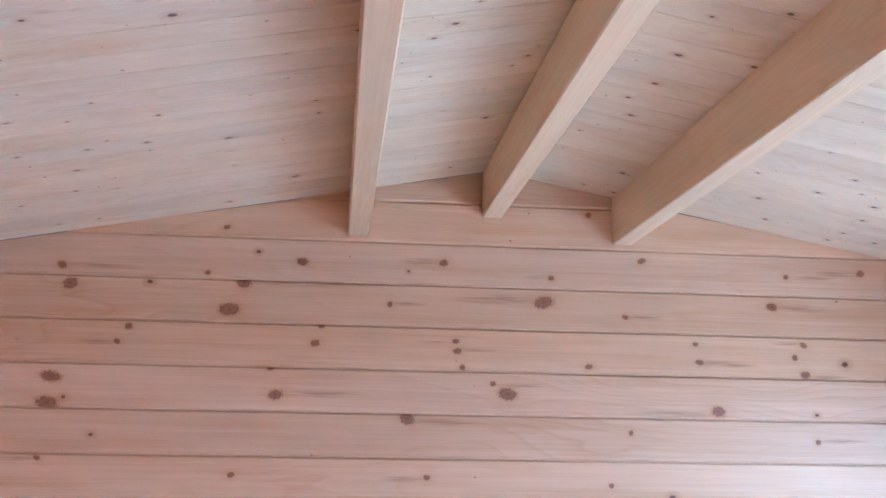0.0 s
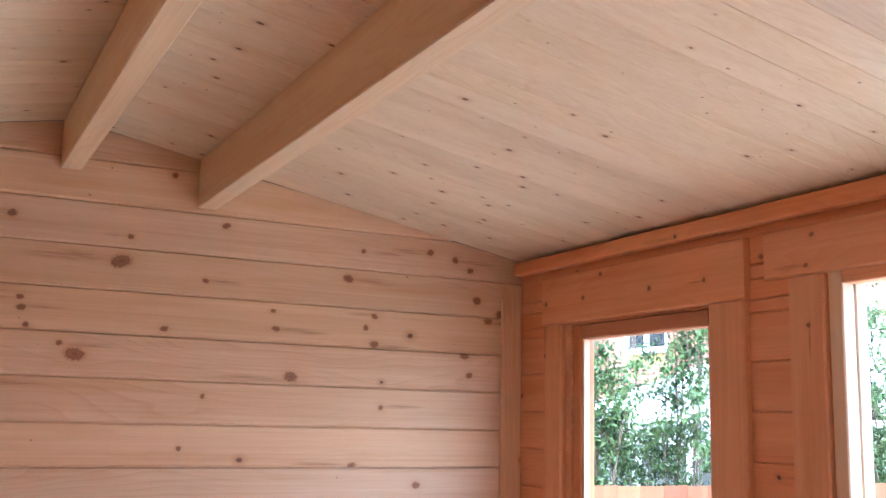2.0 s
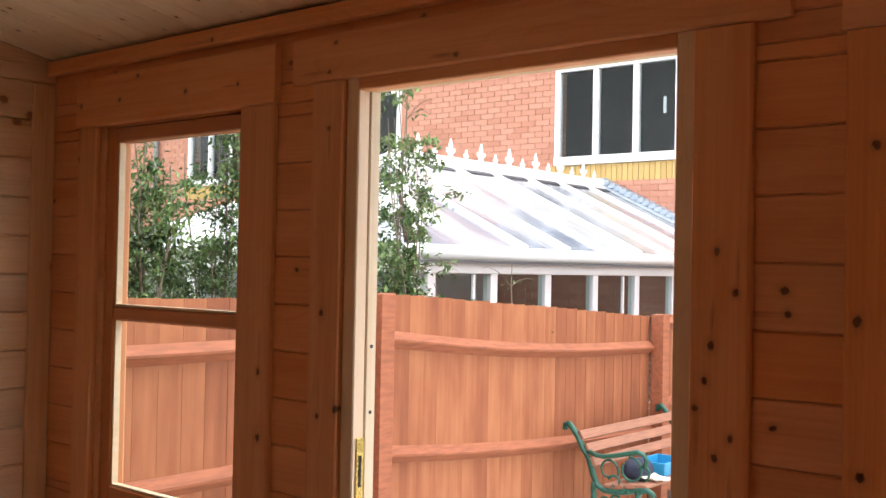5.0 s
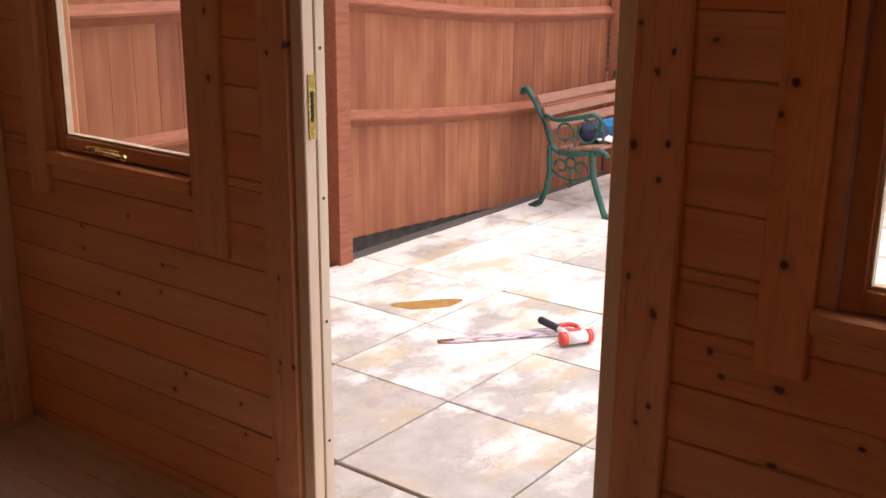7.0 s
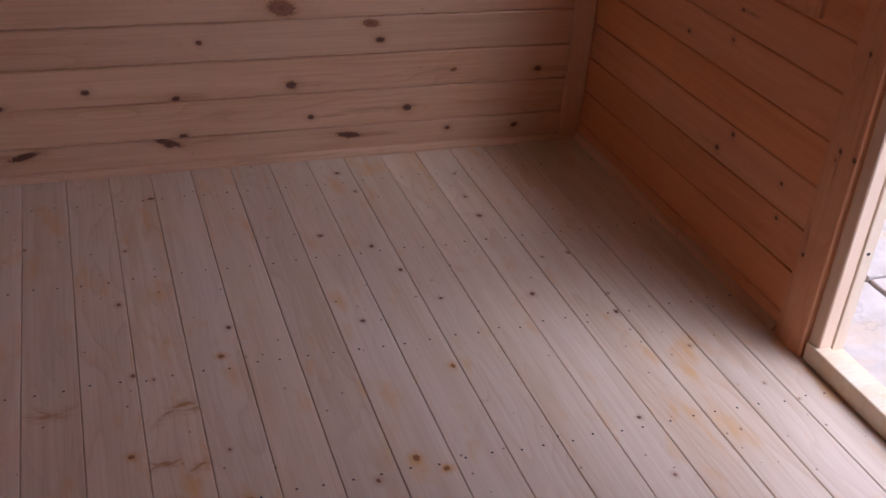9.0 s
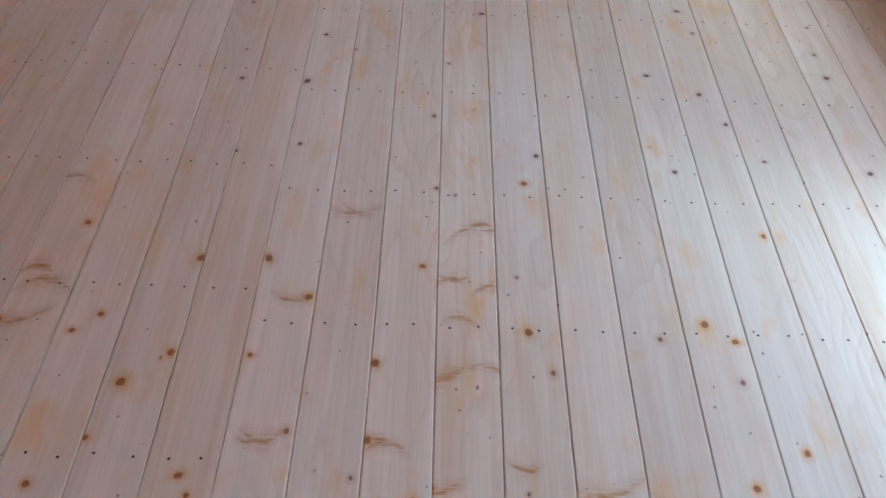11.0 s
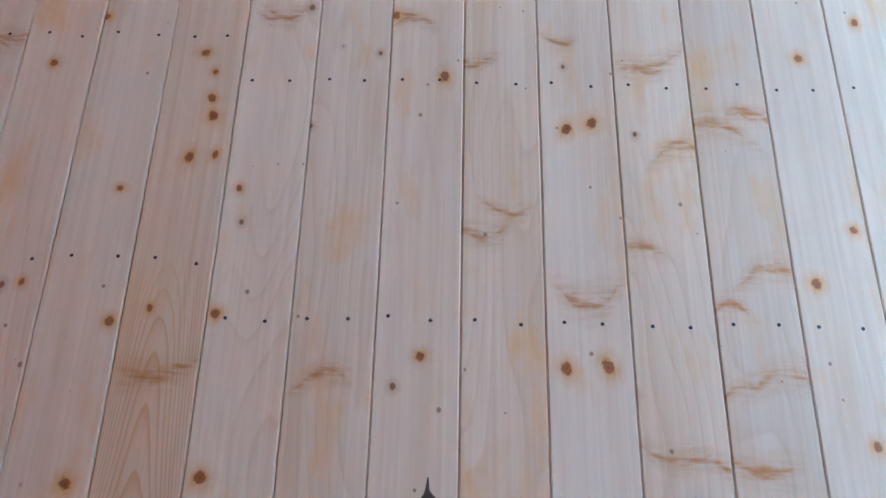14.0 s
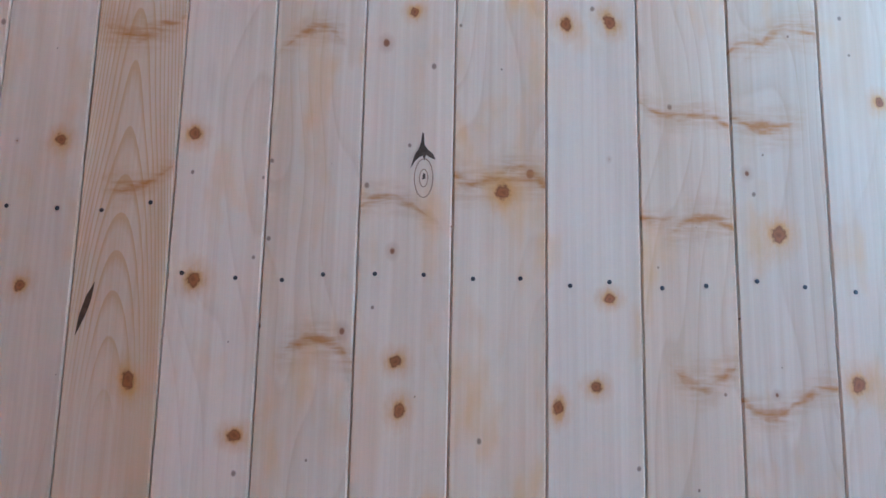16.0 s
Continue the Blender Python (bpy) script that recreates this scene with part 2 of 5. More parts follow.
M_FLOOR = pine("floor_pine", (0.73, 0.63, 0.51), (0.58, 0.45, 0.32), knots=0.20, kscale=10.0, rough=0.42, spread=0.16, amber=0.7, core_tone=(0.22, 0.09, 0.035), specks=0.16)
M_FLOOR_ARCH = pine("floor_pine_arched", (0.72, 0.61, 0.48), (0.58, 0.38, 0.20), knots=0.02, rough=0.42, spread=0.04, arch=0.20)
# M_LOG, M_TRIM, M_SASH: red of the backlit wall's shade put into the pine
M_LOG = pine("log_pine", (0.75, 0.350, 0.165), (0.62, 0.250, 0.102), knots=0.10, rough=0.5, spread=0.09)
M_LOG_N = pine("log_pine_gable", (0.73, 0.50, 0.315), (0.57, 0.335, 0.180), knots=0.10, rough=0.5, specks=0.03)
M_TRIM = pine("trim_pine", (0.76, 0.385, 0.185), (0.62, 0.260, 0.110), knots=0.06, rough=0.48)
M_SASH = pine("sash_pine", (0.58, 0.255, 0.112), (0.46, 0.172, 0.066), knots=0.04, rough=0.42)
M_BEAM = pine("beam_spruce", (0.76, 0.58, 0.36), (0.65, 0.45, 0.24), knots=0.16, rough=0.55)
M_CEIL = pine("ceiling_spruce", (0.76, 0.62, 0.44), (0.64, 0.48, 0.30), knots=0.62, rough=0.55, island=True, spread=0.09, kscale=8.5, core_tone=(0.13, 0.058, 0.03), specks=0.10)
M_NAIL = plain("nail_steel", (0.06, 0.06, 0.07), 0.45, 0.7)
M_BRASS = plain("brass", (0.72, 0.52, 0.18), 0.25, 1.0)
M_WHITE = plain("white_upvc", (0.82, 0.83, 0.84), 0.35, vary=0.04)
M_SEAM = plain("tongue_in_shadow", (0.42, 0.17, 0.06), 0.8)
# same pine as the trim, with the daylight on the jambs in its colour
M_JAMB = pine("jamb_pine", (0.80, 0.64, 0.47), (0.71, 0.50, 0.33), knots=0.02, rough=0.48)
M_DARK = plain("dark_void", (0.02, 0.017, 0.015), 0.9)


def glass_material(name, tint=(0.95, 0.97, 0.96)):
    m, n, l, b = nodes_of(name)
    b.inputs["Base Color"].default_value = (*tint, 1)
    b.inputs["Transmission Weight"].default_value = 1.0
    b.inputs["Roughness"].default_value = 0.0
    b.inputs["IOR"].default_value = 1.02
    return m


M_GLASS = glass_material("window_glass")


def fence_material():
    """Featheredge boards stained red-brown: long vertical streaks, each board of its own tone."""
    m, n, l, b = nodes_of("fence_stain")
    tc = n.new("ShaderNodeTexCoord")
    rnd = n.new("ShaderNodeObjectInfo").outputs["Random"]
    off = n.new("ShaderNodeVectorMath")
    off.operation = "ADD"
    l.new(tc.outputs["Object"], off.inputs[0])
    l.new(math_node(n, l, "MULTIPLY", rnd, 23.0), off.inputs[1])
    p = off.outputs[0]
    a = noise_node(n, l, map_node(n, l, p, (1.6, 22, 22)), 1.0, 4.0)
    c = noise_node(n, l, map_node(n, l, p, (6, 140, 140)), 1.0, 3.0)
    d = noise_node(n, l, map_node(n, l, p, (2.5, 4, 4)), 1.0, 3.0)
    f = math_node(n, l, "ADD", math_node(n, l, "MULTIPLY", a, 0.40), math_node(n, l, "ADD", math_node(n, l, "MULTIPLY", c, 0.10), math_node(n, l, "MULTIPLY", d, 0.55)))
    f = math_node(n, l, "ADD", f, math_node(n, l, "MULTIPLY", math_node(n, l, "SUBTRACT", rnd, 0.5), 0.16))
    l.new(ramp_node(n, l, f, [(0.3, (0.165, 0.046, 0.018)), (0.5, (0.25, 0.080, 0.032)), (0.70, (0.35, 0.135, 0.058))]), b.inputs["Base Color"])
    b.inputs["Roughness"].default_value = 0.7
    bump_node(n, l, c, 0.2, 0.003, b)
    return m


M_FENCE = fence_material()


def slab_material():
    """Riven concrete paving: damp grey by the cabin, pale drying patches farther out, a little ochre sand."""
    m, n, l, b = nodes_of("paving_slab")
    g = n.new("ShaderNodeNewGeometry")
    p = g.outputs["Position"]
    rnd = n.new("ShaderNodeObjectInfo").outputs["Random"]
    off = n.new("ShaderNodeVectorMath")
    off.operation = "ADD"
    l.new(p, off.inputs[0])
    l.new(math_node(n, l, "MULTIPLY", rnd, 31.0), off.inputs[1])
    q = off.outputs[0]
    sep = n.new("ShaderNodeSeparateXYZ")
    l.new(p, sep.inputs[0])
    near = math_node(n, l, "MULTIPLY", math_node(n, l, "SUBTRACT", 3.1, sep.outputs[0]), 0.16)
    near = math_node(n, l, "MINIMUM", math_node(n, l, "MAXIMUM", near, -0.05), 0.16)
    c = noise_node(n, l, map_node(n, l, q, (2.0, 3.0, 1)), 1.0, 7.0, 0.62)
    dry = math_node(n, l, "SUBTRACT", c, near)
    riven = noise_node(n, l, q, 9.0, 6.0, 0.65)
    fine = noise_node(n, l, p, 70.0, 4.0, 0.7)
    sand = noise_node(n, l, map_node(n, l, q, (2.4, 4.6, 1)), 1.0, 6.0, 0.6)
    col = ramp_node(n, l, riven, [(0.32, (0.40, 0.385, 0.335)), (0.68, (0.56, 0.55, 0.505))])
    col = mix_node(n, l, ramp_node(n, l, dry, [(0.45, 0.0), (0.50, 0.65), (0.56, 1.0)]), col, (0.80, 0.775, 0.71))
    col = mix_node(n, l, ramp_node(n, l, sand, [(0.51, 0.0), (0.64, 0.62)]), col, (0.56, 0.445, 0.235))
    col = mix_node(n, l, math_node(n, l, "MULTIPLY", fine, 0.22), col, (0.33, 0.30, 0.25))
    crack = ramp_node(n, l, math_node(n, l, "ABSOLUTE", math_node(n, l, "SUBTRACT", noise_node(n, l, q, 2.6, 5.0, 0.55), 0.5)), [(0.0, 0.35), (0.006, 0.0)])
    col = mix_node(n, l, crack, col, (0.22, 0.21, 0.19))
    l.new(col, b.inputs["Base Color"])
    l.new(ramp_node(n, l, dry, [(0.40, 0.35), (0.55, 0.75)]), b.inputs["Roughness"])
    bump_node(n, l, math_node(n, l, "ADD", riven, math_node(n, l, "MULTIPLY", fine, 0.2)), 0.45, 0.008, b)
    return m


M_SLAB = slab_material()
M_MORTAR = plain("joint_grit", (0.10, 0.09, 0.075), 0.95, vary=0.3, scale=30, bump=0.4)
M_SOIL = plain("soil_and_grass", (0.075, 0.085, 0.04), 0.95, vary=0.4, scale=4, bump=0.5)


def brick_material(name, base, dark):
    m, n, l, b = nodes_of(name)
    tc = n.new("ShaderNodeTexCoord")
    sep = n.new("ShaderNodeSeparateXYZ")
    l.new(tc.outputs["Object"], sep.inputs[0])
    comb = n.new("ShaderNodeCombineXYZ")
    l.new(sep.outputs[1], comb.inputs[0])
    l.new(sep.outputs[2], comb.inputs[1])
    br = n.new("ShaderNodeTexBrick")
    br.inputs["Color1"].default_value = (*base, 1)
    br.inputs["Color2"].default_value = (*dark, 1)
    br.inputs["Mortar"].default_value = (0.62, 0.56, 0.49, 1)
    br.inputs["Scale"].default_value = 1.0
    br.inputs["Brick Width"].default_value, br.inputs["Row Height"].default_value = 0.225, 0.075
    br.inputs["Mortar Size"].default_value = 0.007
    l.new(comb.outputs[0], br.inputs["Vector"])
    f = noise_node(n, l, tc.outputs["Object"], 3.0, 4.0)
    l.new(mix_node(n, l, math_node(n, l, "MULTIPLY", f, 0.4), br.outputs["Color"], (base[0] * 0.6, base[1] * 0.55, base[2] * 0.5)), b.inputs["Base Color"])
    b.inputs["Roughness"].default_value = 0.85
    bump_node(n, l, br.outputs["Fac"], -0.5, 0.008, b)
    return m


M_BRICK = brick_material("red_brick", (0.56, 0.27, 0.19), (0.47, 0.21, 0.14))
M_PALE_INSIDE = plain("conservatory_inside", (0.80, 0.78, 0.75), 0.9)
M_ROOM_SHADE = plain("unlit_interior", (0.06, 0.058, 0.055), 0.9)


# ---- mesh helpers ----
def mesh_of(bm, name, material):
    me = bpy.data.meshes.new(name)
    bm.normal_update()
    bm.to_mesh(me)
    bm.free()
    if material:
        me.materials.append(material)
    return me


def part(name, bm, material, parent, label="", m=None):
    """One mesh object under a thing or a part. bm: a bmesh or a finished mesh."""
    me = bm if isinstance(bm, bpy.types.Mesh) else mesh_of(bm, name, material)
    ob = new(name, me)
    ob.parent = parent
    if m is not None:
        ob.matrix_basis = m
    return tagged(ob, label)


def empty(name, label, category, group="", kind="", m=None):
    ob = new(name)
    ob.empty_display_size = 0.1
    if m is not None:
        ob.matrix_basis = m
    return tagged(ob, label, category, group, kind)


def axes(x, y, z, at):
    m = Matrix((x, y, z)).transposed().to_4x4()
    m.translation = at
    return m


def on_north(x, z, out=0.0):
    return axes((1, 0, 0), (0, 0, 1), (0, -1, 0), (x, -out, z))


def on_east(y, z, out=0.0):
    return axes((0, -1, 0), (0, 0, 1), (-1, 0, 0), (EAST - out, y, z))


def up_east(y, z, out=0.0):
    return axes((0, 0, 1), (0, 1, 0), (-1, 0, 0), (EAST - out, y, z))


def on_west(y, z, out=0.0):
    return axes((0, 1, 0), (0, 0, 1), (1, 0, 0), (WEST + out, y, z))


def on_south(x, z, out=0.0):
    return axes((-1, 0, 0), (0, 0, 1), (0, 1, 0), (x, SOUTH + out, z))


PRISMS = {}


def plank(length, width, thick, material, c=0.003, groove=0.0):
    """A board: length along x, width along y, its planed face at z = 0 with chamfered edges, its back at -thick."""
    key = (round(length, 3), round(width, 3), round(thick, 3), material.name, c, groove)
    if key not in PRISMS:
        w, h = width / 2, length / 2
        ring = [(-w, -thick), (w, -thick), (w, -c), (w - c, 0), (-w + c, 0), (-w, -c)]
        if groove:
            g, d = groove, c + 0.007
            ring = [(-w, -thick), (w, -thick), (w, -d), (w - g, -d), (w - g, -c), (w - g - c, 0), (-w + g + c, 0), (-w + g, -c), (-w + g, -d), (-w, -d)]
        bm = bmesh.new()
        a = [bm.verts.new((-h, y, z)) for y, z in ring]
        b = [bm.verts.new((h, y, z)) for y, z in ring]
        for i in range(len(ring)):
            j = (i + 1) % len(ring)
            bm.faces.new((a[j], a[i], b[i], b[j]))
        bm.faces.new(a)
        bm.faces.new(b[::-1])
        bmesh.ops.recalc_face_normals(bm, faces=bm.faces[:])
        PRISMS[key] = mesh_of(bm, "plank", material)
    return PRISMS[key]


def box(bm, lo, hi, bevel=0.0):
    """Adds a box, with bevelled edges, to a bmesh."""
    r = bmesh.ops.create_cube(bm, size=1.0)
    size = [max(1e-4, h - q) for q, h in zip(lo, hi)]
    mid = [(h + q) / 2 for q, h in zip(lo, hi)]
    bmesh.ops.transform(bm, matrix=Matrix.Translation(mid) @ Matrix.Diagonal((*size, 1)), verts=r["verts"])
    if bevel:
        edges = list({e for v in r["verts"] for e in v.link_edges})
        bmesh.ops.bevel(bm, geom=edges, offset=bevel, segments=2, affect="EDGES", profile=0.5)
    return bm


def box_part(name, lo, hi, material, parent, label="", bevel=0.002):
    return part(name, box(bmesh.new(), lo, hi, bevel), material, parent, label)


def tube(bm, pts, radius, sides=8, close=False):
    """A round bar through points; radius a number or one for each point."""
    pts = [Vector(p) for p in pts]
    rings = []
    for i, p in enumerate(pts):
        d = (pts[min(i + 1, len(pts) - 1)] - pts[max(i - 1, 0)]).normalized()
        ref = Vector((0, 0, 1)) if abs(d.z) < 0.9 else Vector((1, 0, 0))
        u = d.cross(ref).normalized()
        v = d.cross(u)
        r = radius[i] if isinstance(radius, (list, tuple)) else radius
        rings.append([bm.verts.new(p + r * (math.cos(6.2832 * k / sides) * u + math.sin(6.2832 * k / sides) * v)) for k in range(sides)])
    for a, b in zip(rings, rings[1:]):
        for k in range(sides):
            bm.faces.new((a[k], a[(k + 1) % sides], b[(k + 1) % sides], b[k]))
    bm.faces.new(rings[0][::-1])
    bm.faces.new(rings[-1])
    return bm


def smooth(ob):
    for f in ob.data.polygons:
        f.use_smooth = True
    return ob


# ---- the cabin: floor, walls, ceiling ----
floor = empty("floor", "pale planed pine tongue-and-groove floorboards nailed to joists", "floor", kind="structure")
for k in range(-12, 13):
    part("floorboard", plank(-SOUTH, BOARD, 0.02, M_FLOOR_ARCH if k == -4 else M_FLOOR, 0.0021, 0.0005), None, floor, m=axes((0, 1, 0), (-1, 0, 0), (0, 0, 1), ((k + 0.5) * BOARD, SOUTH / 2, 0)))
# its brown puts the warm shade of the board seams into the colour
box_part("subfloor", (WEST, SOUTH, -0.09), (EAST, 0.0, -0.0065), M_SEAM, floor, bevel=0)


def roof_at(x):
    return RIDGE_Z - SLOPE * abs(x - RIDGE_X)


def gable_log(z0, z1, material):
    """A log of the gable triangle, cut along the roof's slope."""
    def half(z):
        return max(0.02, min(EAST - RIDGE_X, (RIDGE_Z - z) / SLOPE))
    c = 0.0055
    outline = [(-half(z0), z0), (half(z0), z0)]
    if z0 < EAVE_Z < z1:
        outline += [(half(EAVE_Z), EAVE_Z)]
    outline += [(half(z1), z1), (-half(z1), z1)]
    if z0 < EAVE_Z < z1:
        outline += [(-half(EAVE_Z), EAVE_Z)]
    mid = (z0 + z1) / 2
    bm = bmesh.new()
    front = [bm.verts.new((x, z - mid + (c if abs(z - z0) < 1e-6 else -c if abs(z - z1) < 1e-6 else 0), 0)) for x, z in outline]
    lip = [bm.verts.new((x, z - mid, -c)) for x, z in outline]
    back = [bm.verts.new((x, z - mid, -LOG_T)) for x, z in outline]
    n = len(outline)
    bm.faces.new(front)
    bm.faces.new(back[::-1])
    for a, b in ((front, lip), (lip, back)):
        for i in range(n):
            bm.faces.new((a[i], b[i], b[(i + 1) % n], a[(i + 1) % n]))
    bmesh.ops.recalc_face_normals(bm, faces=bm.faces[:])
    return mesh_of(bm, "gable_log", material), mid


def gable_wall(name, label, place, material, reach):
    wall = empty(name, label, "wall", kind="structure")
    edges = [2.381 - 0.1162 * i for i in range(7)] + [1.684 - 0.1134 * i for i in range(1, 15)] + [-0.03]
    top = RIDGE_Z - 0.004
    for z1, z0 in zip([top] + edges, edges):
        if z1 > EAVE_Z + 0.001:
            me, mid = gable_log(z0, z1, material)
            part("log", me, None, wall, m=place(RIDGE_X, mid))
        else:
            part("log", plank(reach, z1 - z0, LOG_T, material, 0.0045, 0.0006), None, wall, m=place((EAST + WEST) / 2, (z0 + z1) / 2))
    return wall


wall_north = gable_wall("wall_north", "gable wall of horizontal pale pine logs with brown knots", on_north, M_LOG_N, EAST - WEST + 0.3)
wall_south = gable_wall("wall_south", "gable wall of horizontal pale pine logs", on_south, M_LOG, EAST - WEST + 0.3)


def cut_log(y_lo, y_hi, z0, z1, openings):
    """Stretches of one log, as (y0, y1, z0, z1), with the openings sawn out."""
    cuts = sorted({z0, z1} | {z for o in openings for z in o[2:] if z0 < z < z1})
    for a, b in zip(cuts, cuts[1:]):
        holes = sorted((o[0], o[1]) for o in openings if o[2] < (a + b) / 2 < o[3])
        y = y_lo
        for h0, h1 in holes + [(y_hi, y_hi)]:
            if h0 - y > 0.01:
                yield y, h0, a, b
            y = max(y, h1)


def side_wall(name, label, place, openings):
    wall = empty(name, label, "wall", kind="structure")
    edges = [-0.03] + [0.053 + 0.1127 * i for i in range(19)] + [2.205]
    for z0, z1 in zip(edges, edges[1:]):
        for y0, y1, a, b in cut_log(SOUTH, 0.0, z0, z1, openings):
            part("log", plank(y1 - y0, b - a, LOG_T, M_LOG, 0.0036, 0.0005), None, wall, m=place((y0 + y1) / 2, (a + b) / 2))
    return wall


wall_east = side_wall("wall_east", "long wall of pine logs, coloured red as in shade, with doorway and two windows", on_east, [(DOOR[0] - 0.039, DOOR[1] + 0.040, DOOR[2], DOOR[3] + 0.038)] + [(w[0] - 0.03, *w[1:]) for w in (WIN_A, WIN_B)])
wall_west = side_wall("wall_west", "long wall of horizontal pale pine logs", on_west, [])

# the plate board under the eaves, a little proud of the logs
trim = empty("trim", "planed pine plate boards under the eaves and corner strips", "trim", kind="structure")
for place, y in ((on_east, SOUTH / 2), (on_west, SOUTH / 2)):
    part("plate_board", plank(-SOUTH - 0.01, 0.041, 0.05, M_TRIM, 0.003), None, trim, m=place(y, 2.191, 0.030))
# added near-black strips: shade of the eaves gap put into their colour
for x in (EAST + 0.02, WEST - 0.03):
    box_part("eaves_filler", (x, SOUTH, 2.19), (x + 0.01, 0.0, 2.245), M_DARK, trim, "dark strip painted as the shaded gap under the ceiling boards", 0)
part("corner_strip", plank(2.13, 0.072, 0.02, M_LOG_N, 0.004), None, trim, m=axes((0, 0, 1), (-1, 0, 0), (0, -1, 0), (EAST - 0.037, -0.010, 1.075)))
part("corner_strip", plank(2.13, 0.072, 0.02, M_LOG_N, 0.004), None, trim, m=axes((0, 0, 1), (-1, 0, 0), (0, -1, 0), (WEST + 0.037, -0.010, 1.075)))


def quarter_round(length):
    bm = bmesh.new()
    r = 0.020
    ring = [(0, 0)] + [(r * math.cos(a), r * math.sin(a)) for a in [i * math.pi / 8 for i in range(5)]]
    a = [bm.verts.new((-length / 2, y, z)) for y, z in ring]
    b = [bm.verts.new((length / 2, y, z)) for y, z in ring]
    for i in range(6):
        bm.faces.new((a[i], a[(i + 1) % 6], b[(i + 1) % 6], b[i]))
    bm.faces.new(a[::-1])
    bm.faces.new(b)
    bmesh.ops.recalc_face_normals(bm, faces=bm.faces[:])
    return mesh_of(bm, "quarter_round", M_LOG_N)


baseboard = empty("baseboard", "pine quarter-round bead along the foot of the walls", "baseboard", kind="structure")
part("bead", quarter_round(EAST - WEST), None, baseboard, m=axes((-1, 0, 0), (0, -1, 0), (0, 0, 1), ((EAST + WEST) / 2, 0, 0.0005)))
part("bead", quarter_round(EAST - WEST), None, baseboard, m=axes((1, 0, 0), (0, 1, 0), (0, 0, 1), ((EAST + WEST) / 2, SOUTH, 0.0005)))
part("bead", quarter_round(-SOUTH), None, baseboard, m=axes((0, -1, 0), (1, 0, 0), (0, 0, 1), (WEST, SOUTH / 2, 0.0005)))
part("bead", quarter_round(1.145), None, baseboard, m=axes((0, 1, 0), (-1, 0, 0), (0, 0, 1), (EAST, -0.5725, 0.0005)))
part("bead", quarter_round(1.15), None, baseboard, m=axes((0, 1, 0), (-1, 0, 0), (0, 0, 1), (EAST, SOUTH + 0.575, 0.0005)))

# ---- ceiling: boards up the slope, in one mesh ----
bm = bmesh.new()
CB = 0.089
rise = math.atan(SLOPE)
for side in (1, -1):
    run = EAST - RIDGE_X + 0.06
    y = SOUTH
    while y < 0.0:
        w = min(CB, -y)
        c = 0.0014
        ring = [(0, -0.0), (w, 0.0)]
        prof = [(0.0003, 0.016), (w - 0.0003, 0.016), (w - 0.0003, c), (w - c, 0), (c, 0), (0.0003, c)]
        ends = []
        for s in (0.0, run):
            ends.append([bm.verts.new((RIDGE_X + side * s, y + py, RIDGE_Z - SLOPE * s + pz)) for py, pz in prof])
        for i in range(6):
            j = (i + 1) % 6
            bm.faces.new((ends[0][i], ends[0][j], ends[1][j], ends[1][i]))
        bm.faces.new(ends[0])
        bm.faces.new(ends[1][::-1])
        y += CB
bmesh.ops.recalc_face_normals(bm, faces=bm.faces[:])
ceiling = tagged(new("ceiling", mesh_of(bm, "ceiling", M_CEIL)), "sloping ceiling of pale spruce boards with small knots", "ceiling", kind="structure")

# the roof over it
bm = bmesh.new()
prof = [(WEST - 0.3, roof_at(WEST) - SLOPE * 0.3 + 0.02), (RIDGE_X, RIDGE_Z + 0.02), (EAST + 0.3, roof_at(EAST) - SLOPE * 0.3 + 0.02)]
prof += [(x, z + 0.05) for x, z in prof[::-1]]
ends = [[bm.verts.new((x, y, z)) for x, z in prof] for y in (SOUTH - 0.25, 0.25)]
bm.faces.new(ends[0])
bm.faces.new(ends[1][::-1])
for i in range(6):
    bm.faces.new((ends[0][i], ends[1][i], ends[1][(i + 1) % 6], ends[0][(i + 1) % 6]))
bmesh.ops.recalc_face_normals(bm, faces=bm.faces[:])
roof = tagged(new("roof", mesh_of(bm, "roof", plain("roof_felt", (0.06, 0.06, 0.065), 0.9, vary=0.3))), "low felted gable roof of the cabin", "roof", kind="structure")

# ---- purlins ----
for x, bottom in ((RIDGE_X, 2.344), (RIDGE_X - 0.369, 2.279), (RIDGE_X + 0.369, 2.279)):
    w, c = 0.0275, 0.003
    b = bmesh.new()
    hi = [roof_at(x - w) - 0.002, roof_at(x + w) - 0.002]
    ring = [(-w, hi[0]), (w, hi[1]), (w, bottom + c), (w - c, bottom), (-w + c, bottom), (-w, bottom + c)]
    ends = [[b.verts.new((px, py, pz - bottom)) for px, pz in ring] for py in (SOUTH, 0.0)]
    if x == RIDGE_X:
        peak = [b.verts.new((0, py, RIDGE_Z - 0.002 - bottom)) for py in (SOUTH, 0.0)]
        ends = [[e[0], p, *e[1:]] for e, p in zip(ends, peak)]
    n = len(ends[0])
    b.faces.new(ends[0])
    b.faces.new(ends[1][::-1])
    for i in range(n):
        b.faces.new((ends[0][i], ends[1][i], ends[1][(i + 1) % n], ends[0][(i + 1) % n]))
    bmesh.ops.recalc_face_normals(b, faces=b.faces[:])
    # grain along the beam: turn the mesh so that its x runs along the purlin
    turn = Matrix.Rotation(-math.pi / 2, 4, "Z")
    b.transform(turn)
    ob = new("purlin", mesh_of(b, "purlin", M_BEAM))
    ob.matrix_basis = Matrix.Translation((x, 0, bottom)) @ turn.inverted()
    tagged(ob, "planed spruce ridge purlin under the boarded ceiling" if x == RIDGE_X else "planed spruce side purlin under the boarded ceiling", "roof beam", "purlins of the cabin roof")


